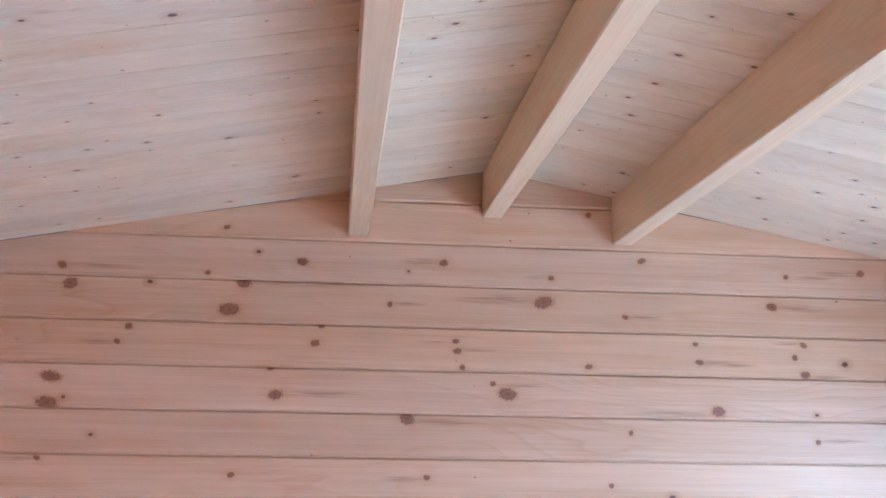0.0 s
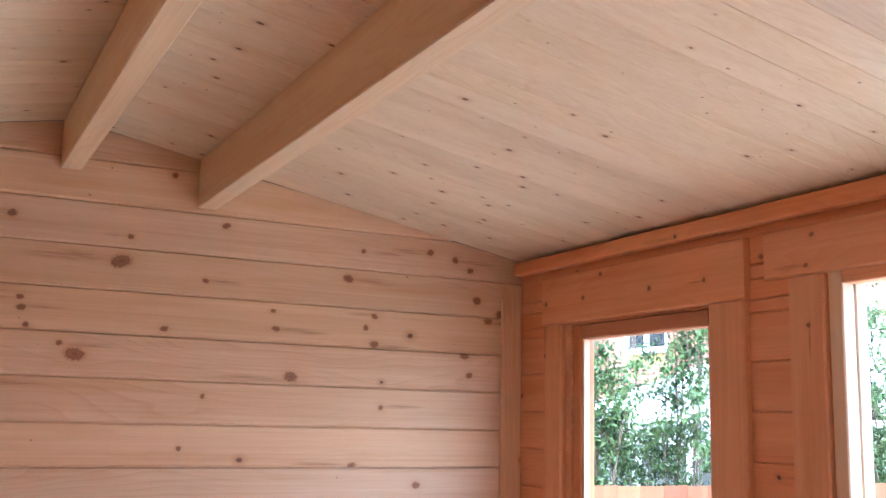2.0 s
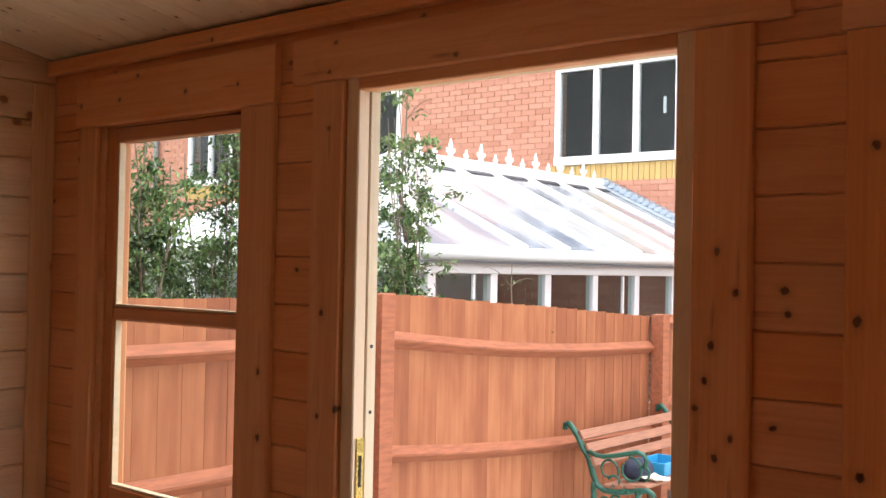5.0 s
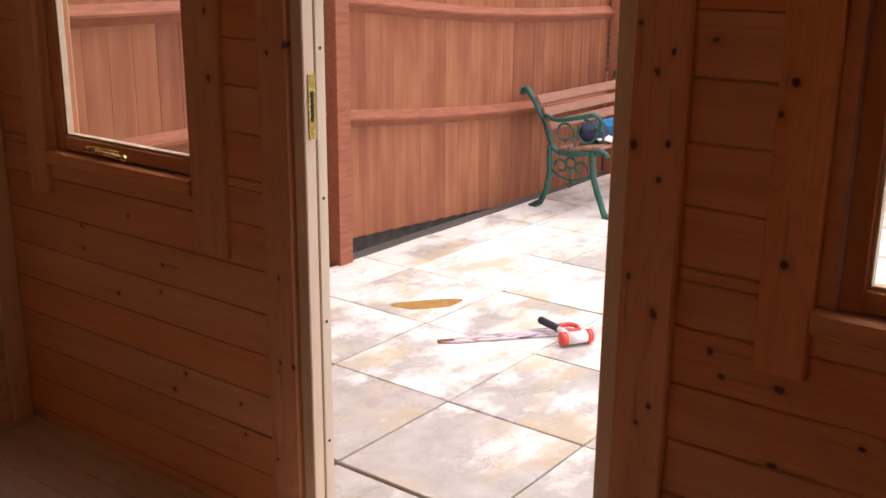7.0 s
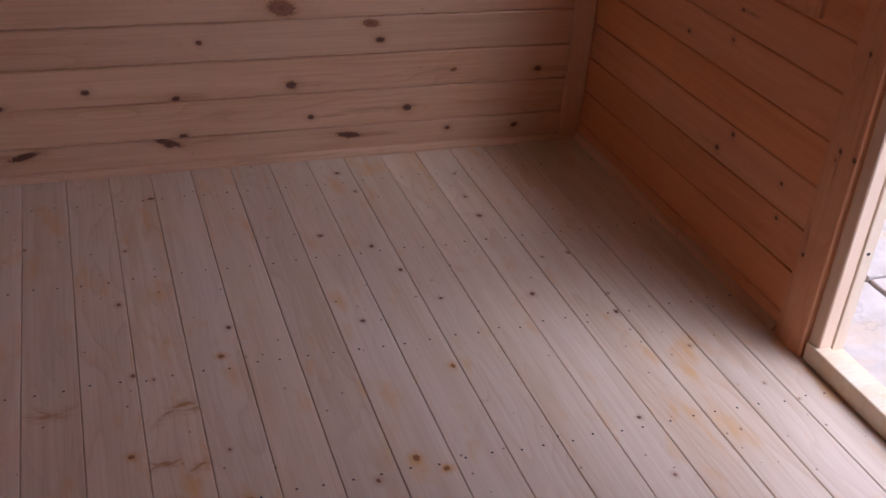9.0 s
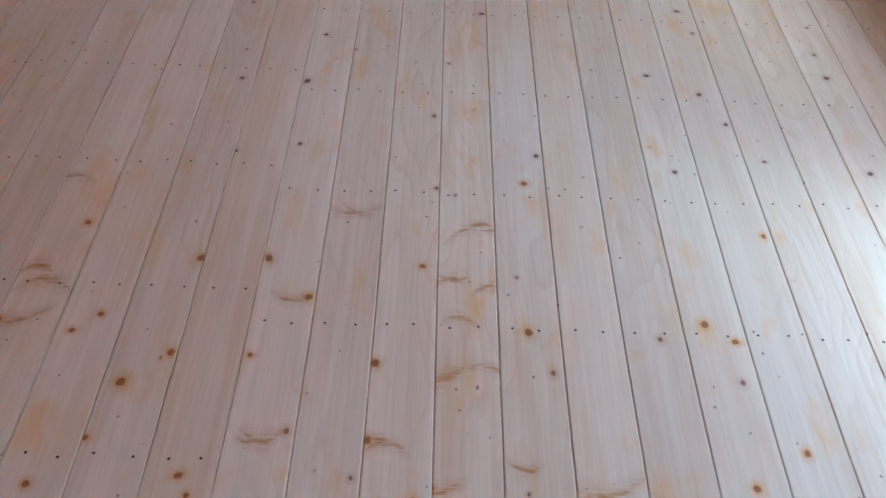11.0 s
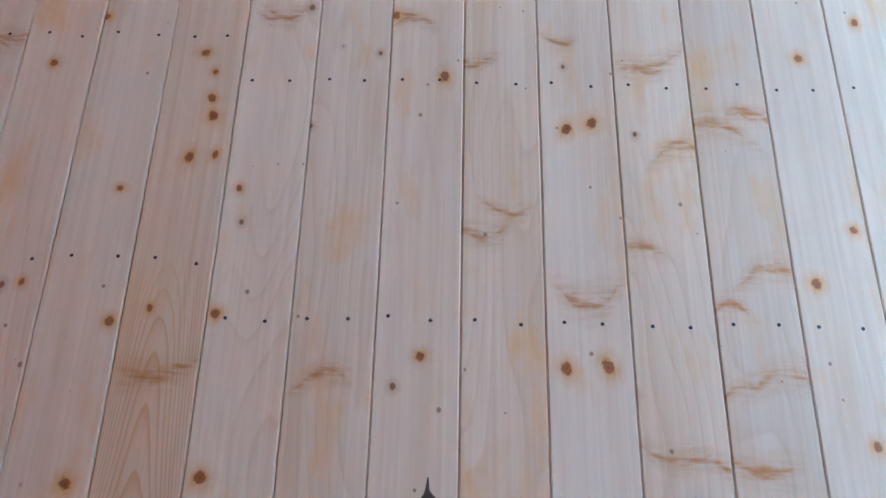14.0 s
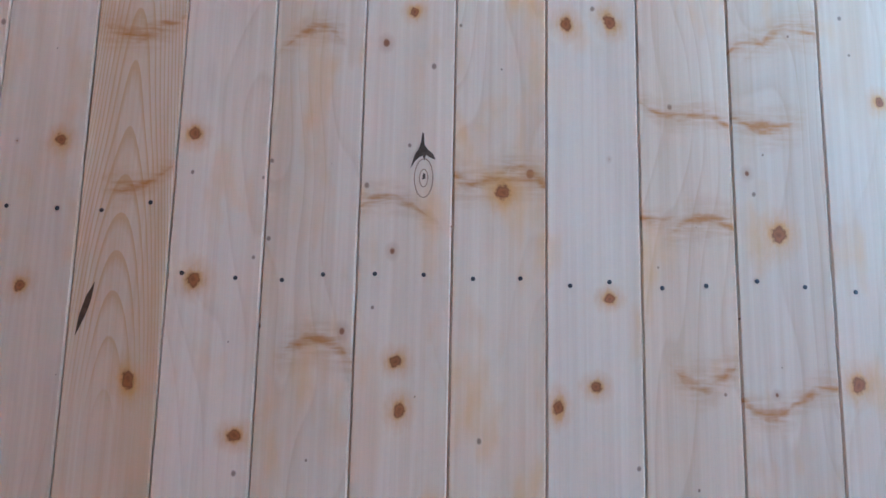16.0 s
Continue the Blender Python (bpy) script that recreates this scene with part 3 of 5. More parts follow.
# ---- windows ----
def window(name, o, has_stay):
    """A casement in the east wall: casing boards on the logs, a recessed sash with one glazing bar, two panes."""
    y0, y1, z0, z1 = o
    ym, zm = (y0 + y1) / 2, (z0 + z1) / 2
    win = empty(name, "pine casement window with one glazing bar, looking onto the garden", "window", kind="structure")
    cas = 0.016
    # casing: side boards run below the sill piece, the head board lies between plate and opening
    for y, lab in ((y1 + 0.046, ""), (y0 - 0.062, "")):
        w = 0.092 if y > ym else 0.124
        part("casing_board", plank(2.0 - 0.742 if y < ym else 2.0 - 0.80, w, cas, M_TRIM, 0.004), None, win, m=up_east(y, (2.0 + 0.742) / 2 if y < ym else (2.0 + 0.80) / 2, cas))
    part("casing_head", plank(y1 - y0 + 0.092 + 0.124 + 0.012, 0.144, cas + 0.003, M_TRIM, 0.004), None, win, m=on_east(ym + (0.092 - 0.124) / 2, 2.074, cas + 0.003))
    part("apron", plank(y1 - y0 - 0.002, 0.042, 0.022, M_TRIM, 0.005), None, win, m=on_east(ym, z0 - 0.022, 0.022))
    yo = y0 - 0.03
    # fixed frame in the opening, its face just behind the logs' face
    for lo, hi in ((y1 - 0.030, y1), (yo, yo + 0.010)):
        box_part("frame_jamb", (EAST + 0.002, lo, z0), (EAST + 0.085, hi, z1), M_TRIM, win)
    box_part("frame_head", (EAST + 0.002, yo + 0.0105, z1 - 0.004), (EAST + 0.085, y1 - 0.0305, z1), M_TRIM, win, bevel=0.001)
    box_part("window_sill", (EAST - 0.004, yo + 0.0105, z0 - 0.010), (EAST + 0.10, y1 - 0.0305, z0), M_TRIM, win, bevel=0.003)
    # sash
    a0, a1, b0, b1 = yo + 0.012, y1 - 0.034, z0 + 0.004, z1 - 0.006
    x0, x1 = EAST + 0.006, EAST + 0.050
    sw = 0.042
    sash = part("sash", plank(b1 - b0, sw, x1 - x0, M_SASH, 0.004), None, win, m=axes((0, 0, 1), (0, 1, 0), (-1, 0, 0), (x0, a1 - sw / 2, (b0 + b1) / 2)))
    inv = sash.matrix_basis.inverted()
    part("stile", plank(b1 - b0, sw, x1 - x0, M_SASH, 0.004), None, sash, m=inv @ axes((0, 0, 1), (0, 1, 0), (-1, 0, 0), (x0, a0 + sw / 2, (b0 + b1) / 2)))
    for z in (b1 - sw / 2, b0 + sw / 2):
        part("rail", plank(a1 - a0 - 2 * sw, sw, x1 - x0, M_SASH, 0.004), None, sash, m=inv @ axes((0, -1, 0), (0, 0, 1), (-1, 0, 0), (x0, (a0 + a1) / 2, z)))
    part("glazing_bar", plank(a1 - a0 - 2 * sw, 0.040, x1 - x0 - 0.004, M_SASH, 0.006), None, sash, m=inv @ axes((0, -1, 0), (0, 0, 1), (-1, 0, 0), (x0 + 0.002, (a0 + a1) / 2, 1.465)))
    for lo, hi in ((b0 + sw, 1.445), (1.485, b1 - sw)):
        g = box_part("pane", (x0 + 0.027, a0 + sw + 0.001, lo + 0.001), (x0 + 0.031, a1 - sw - 0.001, hi - 0.001), M_GLASS, win, "clear glass pane", 0)
        g.visible_shadow = False
        for y, s in ((a1 - sw, -1), (a0 + sw, 1)):
            box_part("glazing_bead", (x0 + 0.005, min(y, y + s * 0.007), lo), (x0 + 0.026, max(y, y + s * 0.007), hi), M_BEAD, win, "bead round the glass, coloured pale as in daylight", 0.002)
        box_part("glazing_bead", (x0 + 0.005, a0 + sw + 0.0075, lo), (x0 + 0.026, a1 - sw - 0.0075, lo + 0.007), M_BEAD, win, "", 0.002)
    if has_stay:
        stay = part("window_stay", box(bmesh.new(), (-0.006, -0.075, -0.011), (0.004, 0.075, 0.011), 0.002), M_BRASS, win, "brass casement stay on the bottom rail", Matrix.Translation((x0 - 0.006, ym + 0.06, z0 + 0.022)))
        b = tube(bmesh.new(), [(-0.016, 0.06, 0.0), (-0.02, 0.0, 0.004), (-0.022, -0.07, 0.003), (-0.022, -0.118, 0.0)], 0.0055, 8)
        smooth(part("stay_arm", b, M_BRASS, stay))
        b = bmesh.new()
        bmesh.ops.create_uvsphere(b, u_segments=10, v_segments=8, radius=0.010)
        smooth(part("stay_knob", b, M_BRASS, stay, "", Matrix.Translation((-0.022, -0.122, 0.0))))
        for dy in (-0.06, 0.055):
            smooth(part("stay_screw", tube(bmesh.new(), [(-0.007, dy, 0), (-0.010, dy, 0)], 0.005, 8), M_BRASS, stay))
    return win


# paler than the trim: daylight falling on these edges is in the colour
M_BEAD = pine("bead_pine", (0.80, 0.68, 0.50), (0.72, 0.55, 0.36), knots=0.0, rough=0.45)
window("window_1", WIN_A, True)
window("window_2", WIN_B, True)

# ---- doorway ----
door = empty("door_1", "open doorway with pine lining, casing and threshold", "doorway", kind="structure")
y0, y1, z0, z1 = DOOR
part("casing_board", plank(2.035, 0.100, 0.016, M_TRIM, 0.004), None, door, m=up_east(y1 + 0.092, 2.035 / 2, 0.016))
part("casing_board", plank(2.035, 0.108, 0.016, M_TRIM, 0.004), None, door, m=up_east(y0 - 0.092, 2.035 / 2, 0.016))
part("casing_head", plank(y1 - y0 + 0.42, 0.108, 0.016, M_TRIM, 0.004), None, door, m=on_east((y0 + y1) / 2, 2.092, 0.016))
jamb_rows = ((y1 + 0.020, "jamb"), (y0 - 0.019, "jamb"))
for y, nm in jamb_rows:
    part(nm, plank(2.048, 0.038, 0.034, M_JAMB, 0.003), None, door, m=up_east(y, 1.024, 0.004))
    s = 1 if y > -1.6 else -1
    part("door_stop", plank(2.048, 0.044, 0.030, M_BEAD, 0.002), None, door, m=up_east(y + s * 0.003, 1.024, -0.037))
part("jamb_head", plank(y1 - y0, 0.038, 0.034, M_TRIM, 0.003), None, door, m=on_east((y0 + y1) / 2, z1 + 0.019, 0.004))
part("door_stop", plank(y1 - y0, 0.044, 0.030, M_BEAD, 0.002), None, door, m=on_east((y0 + y1) / 2, z1 + 0.025, -0.034))
box_part("threshold", (EAST - 0.012, y0 - 0.035, 0.001), (EAST + 0.030, y1 + 0.035, 0.052), M_BEAD, door, "pale pine threshold rail", 0.004)
box_part("threshold_sill", (EAST + 0.0315, y0 - 0.035, -0.06), (EAST + 0.072, y1 + 0.035, 0.040), M_BEAD, door, "", 0.004)
keep = box_part("lock_keep", (EAST + 0.008, y1 - 0.0025, 1.075), (EAST + 0.030, y1 + 0.001, 1.225), M_BRASS, door, "brass lock keep with a dark mortice", 0.0008)
# no hole is cut: a near-black patch paints the mortice's shaded inside
box_part("mortice", (EAST + 0.0145, y1 - 0.0032, 1.115), (EAST + 0.0235, y1 - 0.0026, 1.185), M_DARK, keep, "", 0)
for z in (1.09, 1.21):
    part("screw", tube(bmesh.new(), [(EAST + 0.019, y1 - 0.0024, z), (EAST + 0.019, y1 - 0.0036, z)], 0.004, 8), M_BRASS, keep)

for z in (1.43, 1.28, 0.93, 0.62, 0.30):
    part("screw", tube(bmesh.new(), [(EAST + 0.052, y1 + 0.003, z), (EAST + 0.052, y1 - 0.0006, z)], 0.0042, 8), M_NAIL, door)

# ---- the garden ----
bm = bmesh.new()
ring = []
for i in range(33):
    for j in range(33):
        u, v = (i - 16) / 16, (j - 16) / 16
        x, y = 4 + 900 * u * abs(u) ** 2, 900 * v * abs(v) ** 2
        ring.append(bm.verts.new((x, y, -0.175)))
for i in range(32):
    for j in range(32):
        bm.faces.new((ring[i * 33 + j], ring[(i + 1) * 33 + j], ring[(i + 1) * 33 + j + 1], ring[i * 33 + j + 1]))
ground = tagged(new("ground", mesh_of(bm, "ground", M_SOIL)), "earth and rough grass round the patio", "ground", kind="structure")

pavement = empty("pavement", "riven square paving slabs, damp, stained with sand", "patio", kind="structure")
box_part("bedding", (1.60, -4.6, -0.172), (9.5, 0.80, PATIO_Z - 0.012), M_MORTAR, pavement, bevel=0)
SX, SY = 0.600, 0.577
slab_meshes = []
for v in range(4):
    b = bmesh.new()
    box(b, (-SX / 2 + 0.0035, -SY / 2 + 0.0035, -0.035), (SX / 2 - 0.0035, SY / 2 - 0.0035, 0), 0.004)
    bmesh.ops.subdivide_edges(b, edges=[e for e in b.edges if e.calc_length() > 0.4], cuts=1, use_grid_fill=True)
    for q in b.verts:
        if q.co.z > -0.002:
            q.co.z += random.uniform(-0.002, 0.002)
    slab_meshes.append(mesh_of(b, "slab", M_SLAB))
for i in range(-2, 13):
    for j in range(-7, 3):
        x, y = 2.655 + SX * (i + 0.5), -0.840 + SY * (j + 0.5)
        x = 1.835 if i == -2 else x
        cut = Matrix.Diagonal((0.42 / SX if i == -2 else 1, 0.33 / SY if j == 2 else 1, 1, 1))
        y = 0.48 if j == 2 else y
        part("slab", slab_meshes[(i * 5 + j * 3) % 4], None, pavement, m=pose(x, y, PATIO_Z + random.uniform(-0.002, 0.002), random.uniform(-0.3, 0.3), random.uniform(-0.3, 0.3), random.uniform(-0.25, 0.25)) @ cut)

# ---- fence ----
FENCE_Y = 0.735


def fence(x0, x1, top0, top1, label, rails=(1.242, 0.640), sag=0.045):
    """A bay of featheredge boards on arris rails between posts."""
    f = empty("fence", label, "garden fence", "bays of the garden fence")
    n = int(round((x1 - x0) / 0.122))
    for i in range(n):
        u = (i + 0.5) / n
        x = x0 + (x1 - x0) * u
        bow = 0.03 * math.sin(math.pi * u)
        top = top0 + (top1 - top0) * u + random.uniform(-0.004, 0.004)
        me = feather[i % 3]
        foot = max(-0.15, -0.025 - 0.20 * u) if top0 - top1 > 0.05 else -0.05
        ob = part("fence_board", me, None, f, m=axes((0, 0, 1), (-1, 0, 0), (0, -1, 0), (x, FENCE_Y + bow * 0.6, (top + foot) / 2)) @ Matrix.Diagonal((top - foot, 1, 1, 1)))
    for h in rails:
        b = bmesh.new()
        pts = []
        for i in range(9):
            u = i / 8
            x = x0 + (x1 - x0) * u
            z = h + (top1 - top0) * 0.96 * u - sag * math.sin(math.pi * u)
            yb = FENCE_Y + 0.018 * math.sin(math.pi * u)
            ring = [(yb - 0.003, z + 0.046), (yb - 0.052, z + 0.006), (yb - 0.050, z - 0.006), (yb - 0.003, z - 0.046)]
            pts.append([b.verts.new((x, py, pz)) for py, pz in ring])
        for p, q in zip(pts, pts[1:]):
            for i in range(4):
                b.faces.new((p[i], p[(i + 1) % 4], q[(i + 1) % 4], q[i]))
        b.faces.new(pts[0])
        b.faces.new(pts[-1][::-1])
        bmesh.ops.recalc_face_normals(b, faces=b.faces[:])
        part("arris_rail", b, M_FENCE_RAIL, f)
    box_part("gravel_board", (x0, FENCE_Y + 0.030, -0.17), (x1, FENCE_Y + 0.052, -0.02), M_FENCE_DARK, f, "dark rotted gravel board", 0.003)
    return f


feather = []
for v in range(3):
    b = bmesh.new()
    w = 0.066
    ring = [(-w, 0.0016), (w, 0.0021 + 0.0001 * v), (w, -0.002), (-w, -0.008)]
    a, c = [[b.verts.new((s * 0.5, py, pz)) for py, pz in ring] for s in (-1, 1)]
    for i in range(4):
        b.faces.new((a[i], c[i], c[(i + 1) % 4], a[(i + 1) % 4]))
    b.faces.new(a)
    b.faces.new(c[::-1])
    bmesh.ops.recalc_face_normals(b, faces=b.faces[:])
    feather.append(mesh_of(b, "fence_board", M_FENCE))
M_FENCE_RAIL = plain("rail_stain", (0.28, 0.092, 0.044), 0.7, vary=0.35, scale=7, bump=0.25, stretch=(1, 6, 6))
M_FENCE_DARK = plain("gravel_board", (0.055, 0.047, 0.04), 0.9, vary=0.5, scale=12, bump=0.5)
fence(3.755, 6.67, 1.478, 1.288, "bay of red-brown stained featheredge fence, top falling away")
fence(0.60, 3.645, 1.475, 1.455, "bay of red-brown stained featheredge fence beside the cabin", (1.255, 0.695), 0.02)
fence(6.77, 9.96, 1.30, 1.20, "bay of red-brown stained featheredge fence beyond the bench")
for x, top in ((3.70, 1.475), (6.72, 1.30), (0.52, 1.48)):
    b = box(bmesh.new(), (-0.05, -0.05, -0.17), (0.05, 0.05, top), 0.004)
    ob = new("fence_post", mesh_of(b, "fence_post", M_FENCE_RAIL))
    ob.matrix_basis = Matrix.Translation((x, FENCE_Y - 0.068, 0))
    tagged(ob, "square red-brown stained timber fence post", "fence post", "posts of the garden fence")

# ---- the neighbours' house ----
HOUSE_X = 11.0
house = empty("house", "red-brick house with white-framed windows behind the fence", "house")
HOUSE_WINDOWS = [(2.66, 4.43, 2.98, 4.22), (7.10, 8.30, 2.98, 4.22), (10.9, 12.1, 2.98, 4.22)]
holes = sorted(HOUSE_WINDOWS)
b = bmesh.new()
y = -6.0
for w in holes:
    box(b, (HOUSE_X + 0.012, y, -0.8), (HOUSE_X + 0.25, w[0], 7.0))
    box(b, (HOUSE_X + 0.012, w[0], -0.8), (HOUSE_X + 0.25, w[1], w[2]))
    box(b, (HOUSE_X + 0.012, w[0], w[3]), (HOUSE_X + 0.25, w[1], 7.0))
    y = w[1]
box(b, (HOUSE_X + 0.012, y, -0.8), (HOUSE_X + 0.25, 20.0, 7.0))
wall = part("wall", b, M_BRICK, house, "red brick wall in pale mortar")
# added dark sheet: the shade of the unlit rooms is its colour
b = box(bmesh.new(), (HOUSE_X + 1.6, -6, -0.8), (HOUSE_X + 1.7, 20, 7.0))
part("inner_wall", b, M_ROOM_SHADE, house, "dark sheet painted as the unlit room behind the panes")
b = box(bmesh.new(), (HOUSE_X - 0.4, -6.3, 7.0), (HOUSE_X + 8.0, 20.3, 7.2), 0.02)
part("roof", b, plain("roof_tile", (0.12, 0.07, 0.05), 0.85, vary=0.3), house)


def single_brick(material, size=(0.016, 0.215, 0.065)):
    b = box(bmesh.new(), tuple(-v / 2 for v in size), tuple(v / 2 for v in size), 0.0)
    return mesh_of(b, "brick", material)


def brick_tones(name, a, c):
    m, n, l, bs = nodes_of(name)
    rnd = n.new("ShaderNodeObjectInfo").outputs["Random"]
    isl = n.new("ShaderNodeNewGeometry").outputs["Random Per Island"]
    f = math_node(n, l, "FRACT", math_node(n, l, "ADD", rnd, isl))
    tc = n.new("ShaderNodeTexCoord")
    nz = noise_node(n, l, tc.outputs["Object"], 35.0, 4.0)
    col = ramp_node(n, l, f, [(0.0, a), (0.6, tuple((p + q) / 2 for p, q in zip(a, c))), (1.0, c)])
    l.new(mix_node(n, l, math_node(n, l, "MULTIPLY", nz, 0.5), col, tuple(v * 0.7 for v in a)), bs.inputs["Base Color"])
    bs.inputs["Roughness"].default_value = 0.85
    bump_node(n, l, nz, 0.4, 0.004, bs)
    return m


M_BRICK_ONE = brick_tones("brick_faces", (0.60, 0.295, 0.205), (0.47, 0.20, 0.13))
M_BRICK_YELLOW = brick_tones("yellow_brick_faces", (0.62, 0.44, 0.17), (0.52, 0.34, 0.12))

# bricks: the stretch seen best as single pieces, the rest joined
brick_mesh = single_brick(M_BRICK_ONE)
rest_verts, rest_faces = [], []
count = 0
for row in range(66):
    z = 0.6 + row * 0.075
    for col in range(58):
        y = 1.6 + (col + (row % 2) * 0.5) * 0.225
        ya, yb = y - 0.1075, y + 0.1075
        for w in HOUSE_WINDOWS:
            if w[2] - 0.03 < z < w[3] + 0.03 and ya < w[1] and yb > w[0]:
                if ya < w[0] - 0.01:
                    yb = w[0] + 0.02
                elif yb > w[1] + 0.01:
                    ya = w[1] - 0.02
                else:
                    yb = ya
        if yb - ya < 0.03:
            continue
        if any(w[0] - 0.2 < y < w[1] + 0.2 and w[2] - 0.27 < z < w[2] - 0.03 for w in HOUSE_WINDOWS):
            continue
        x = HOUSE_X + 0.012
        if yb - ya > 0.21 and 4.5 < y < 7.0 and 2.75 < z < 4.35 and count < 240:
            part("brick", brick_mesh, None, wall, m=Matrix.Translation((x, y, z)))
            count += 1
        else:
            o = len(rest_verts)
            for dx in (-0.008, 0.008):
                for py, dz in ((ya, -0.0325), (yb, -0.0325), (yb, 0.0325), (ya, 0.0325)):
                    rest_verts.append((x + dx, py, z + dz))
            rest_faces += [tuple(o + q for q in f) for f in ((0, 3, 2, 1), (0, 1, 5, 4), (1, 2, 6, 5), (2, 3, 7, 6), (3, 0, 4, 7))]
me = bpy.data.meshes.new("brickwork")
me.from_pydata(rest_verts, [], rest_faces)
me.materials.append(M_BRICK_ONE)
tagged(part("brickwork", me, None, wall), kind="stuff")
soldier = single_brick(M_BRICK_YELLOW, (0.02, 0.065, 0.215))
for w in HOUSE_WINDOWS:
    k = 0
    while w[0] - 0.15 + k * 0.075 < w[1] + 0.15:
        part("sill_brick", soldier, None, wall, "" if k else "yellow soldier-course brick", Matrix.Translation((HOUSE_X + 0.008, w[0] - 0.15 + k * 0.075, w[2] - 0.145)))
        k += 1

M_HOUSE_GLASS, gn, gl, gb = nodes_of("dark_house_glass")
gb.inputs["Base Color"].default_value = (0.75, 0.82, 0.82, 1)
gb.inputs["Transmission Weight"].default_value = 1.0
gb.inputs["Roughness"].default_value = 0.02
gb.inputs["IOR"].default_value = 1.22


def house_window(w, lights):
    y0, y1, z0, z1 = w
    f = 0.075
    win = box_part("window", (HOUSE_X - 0.045, y0, z0 - 0.032), (HOUSE_X + 0.06, y1, z0 + f), M_WHITE, house, "white plastic window", 0.006)
    box_part("frame", (HOUSE_X - 0.03, y0, z1 - f), (HOUSE_X + 0.06, y1, z1), M_WHITE, win, "", 0.006)
    step = (y1 - y0 - f) / lights
    for i in range(lights + 1):
        yy = y0 + i * step
        box_part("mullion", (HOUSE_X - 0.03, yy, z0 + f), (HOUSE_X + 0.06, yy + f, z1 - f), M_WHITE, win, "", 0.006)
    for i in range(lights):
        g = box_part("pane", (HOUSE_X + 0.02, y0 + i * step + f, z0 + f), (HOUSE_X + 0.03, y0 + (i + 1) * step, z1 - f), M_HOUSE_GLASS, win, "", 0)
        g.visible_shadow = False
    return win


win = house_window(HOUSE_WINDOWS[0], 3)
box_part("window_handle", (HOUSE_X + 0.035, 2.88, 3.52), (HOUSE_X + 0.05, 2.92, 3.72), M_WHITE, win, "white window handle", 0.004)
house_window(HOUSE_WINDOWS[1], 2)
house_window(HOUSE_WINDOWS[2], 2)
smooth(part("downpipe", tube(bmesh.new(), [(HOUSE_X - 0.06, 13.0, -0.8), (HOUSE_X - 0.06, 13.0, 7.0)], 0.05, 10), plain("grey_pipe", (0.22, 0.21, 0.21), 0.5), house, "grey downpipe"))

# ---- the conservatory against it ----
cons = empty("conservatory", "white-framed conservatory with translucent ridged roof", "conservatory")
CX0, CX1, CY, RY = 5.35, 10.98, 1.90, 3.70
RX = 7.10
EZ, RZ = 1.735, 2.655
M_POLY, pn, pl, pb = nodes_of("polycarbonate_sheet")
ptc = pn.new("ShaderNodeTexCoord")
# blue-grey bands of reflection along the slope, put into the sheet's colour
pz = noise_node(pn, pl, map_node(pn, pl, ptc.outputs["Object"], (1.9, 0.4, 0.4)), 1.0, 3.0)
pl.new(ramp_node(pn, pl, pz, [(0.35, (0.34, 0.40, 0.50)), (0.60, (0.80, 0.81, 0.83))]), pb.inputs["Base Color"])
pb.inputs["Roughness"].default_value = 0.16
pb.inputs["Transmission Weight"].default_value = 0.5
pb.inputs["Specular IOR Level"].default_value = 0.8


def roof_point(x, u, lift=0.0):
    return (x, CY - 0.10 + (RY - CY + 0.10) * u, EZ + 0.02 + (RZ - EZ - 0.02) * u + lift)


def hip(x):
    return min(1.0, max(0.0, (x - CX0) / (RX - CX0)))


def sheet(a, d, label="", name="roof_sheet", material=None):
    """A roof sheet with thickness over four corners."""
    b = bmesh.new()
    corners = []
    for p in a:
        if all((Vector(p) - Vector(q)).length > 0.01 for q in corners):
            corners.append(p)
    low = [b.verts.new(p) for p in corners]
    top = [b.verts.new((p[0], p[1], p[2] + d)) for p in corners]
    b.faces.new(low[::-1])
    b.faces.new(top)
    n = len(low)
    for i in range(n):
        b.faces.new((low[i], low[(i + 1) % n], top[(i + 1) % n], top[i]))
    bmesh.ops.recalc_face_normals(b, faces=b.faces[:])
    part(name, b, material or M_POLY, cons, label)


SHEETS = 9
step = (CX1 - CX0) / SHEETS
for side in (0, 1):
    def turned(p):
        return p if side == 0 else (p[0], 2 * RY - p[1], p[2])
    for i in range(SHEETS):
        x0, x1 = CX0 + i * step, CX0 + (i + 1) * step
        sheet([turned(roof_point(x, u)) for x, u in ((x0, 0), (x1, 0), (x1, hip(x1)), (x0, hip(x0)))], 0.02, "" if i or side else "translucent bluish white roof sheet")
    for i in range(1, SHEETS + 1):
        x = CX0 + i * step
        part("glazing_bar", tube(bmesh.new(), [turned(roof_point(x, 0, 0.02)), turned(roof_point(x, hip(x), 0.02))], 0.034, 6), M_WHITE, cons)
    part("hip_bar", tube(bmesh.new(), [turned(roof_point(CX0, 0, 0.02)), turned(roof_point(RX, 1, 0.02))], 0.045, 6), M_WHITE, cons)


def end_point(y, v, lift=0.0):
    return (CX0 - 0.10 + (RX - CX0 + 0.10) * v, y, EZ + 0.02 + (RZ - EZ - 0.02) * v + lift)


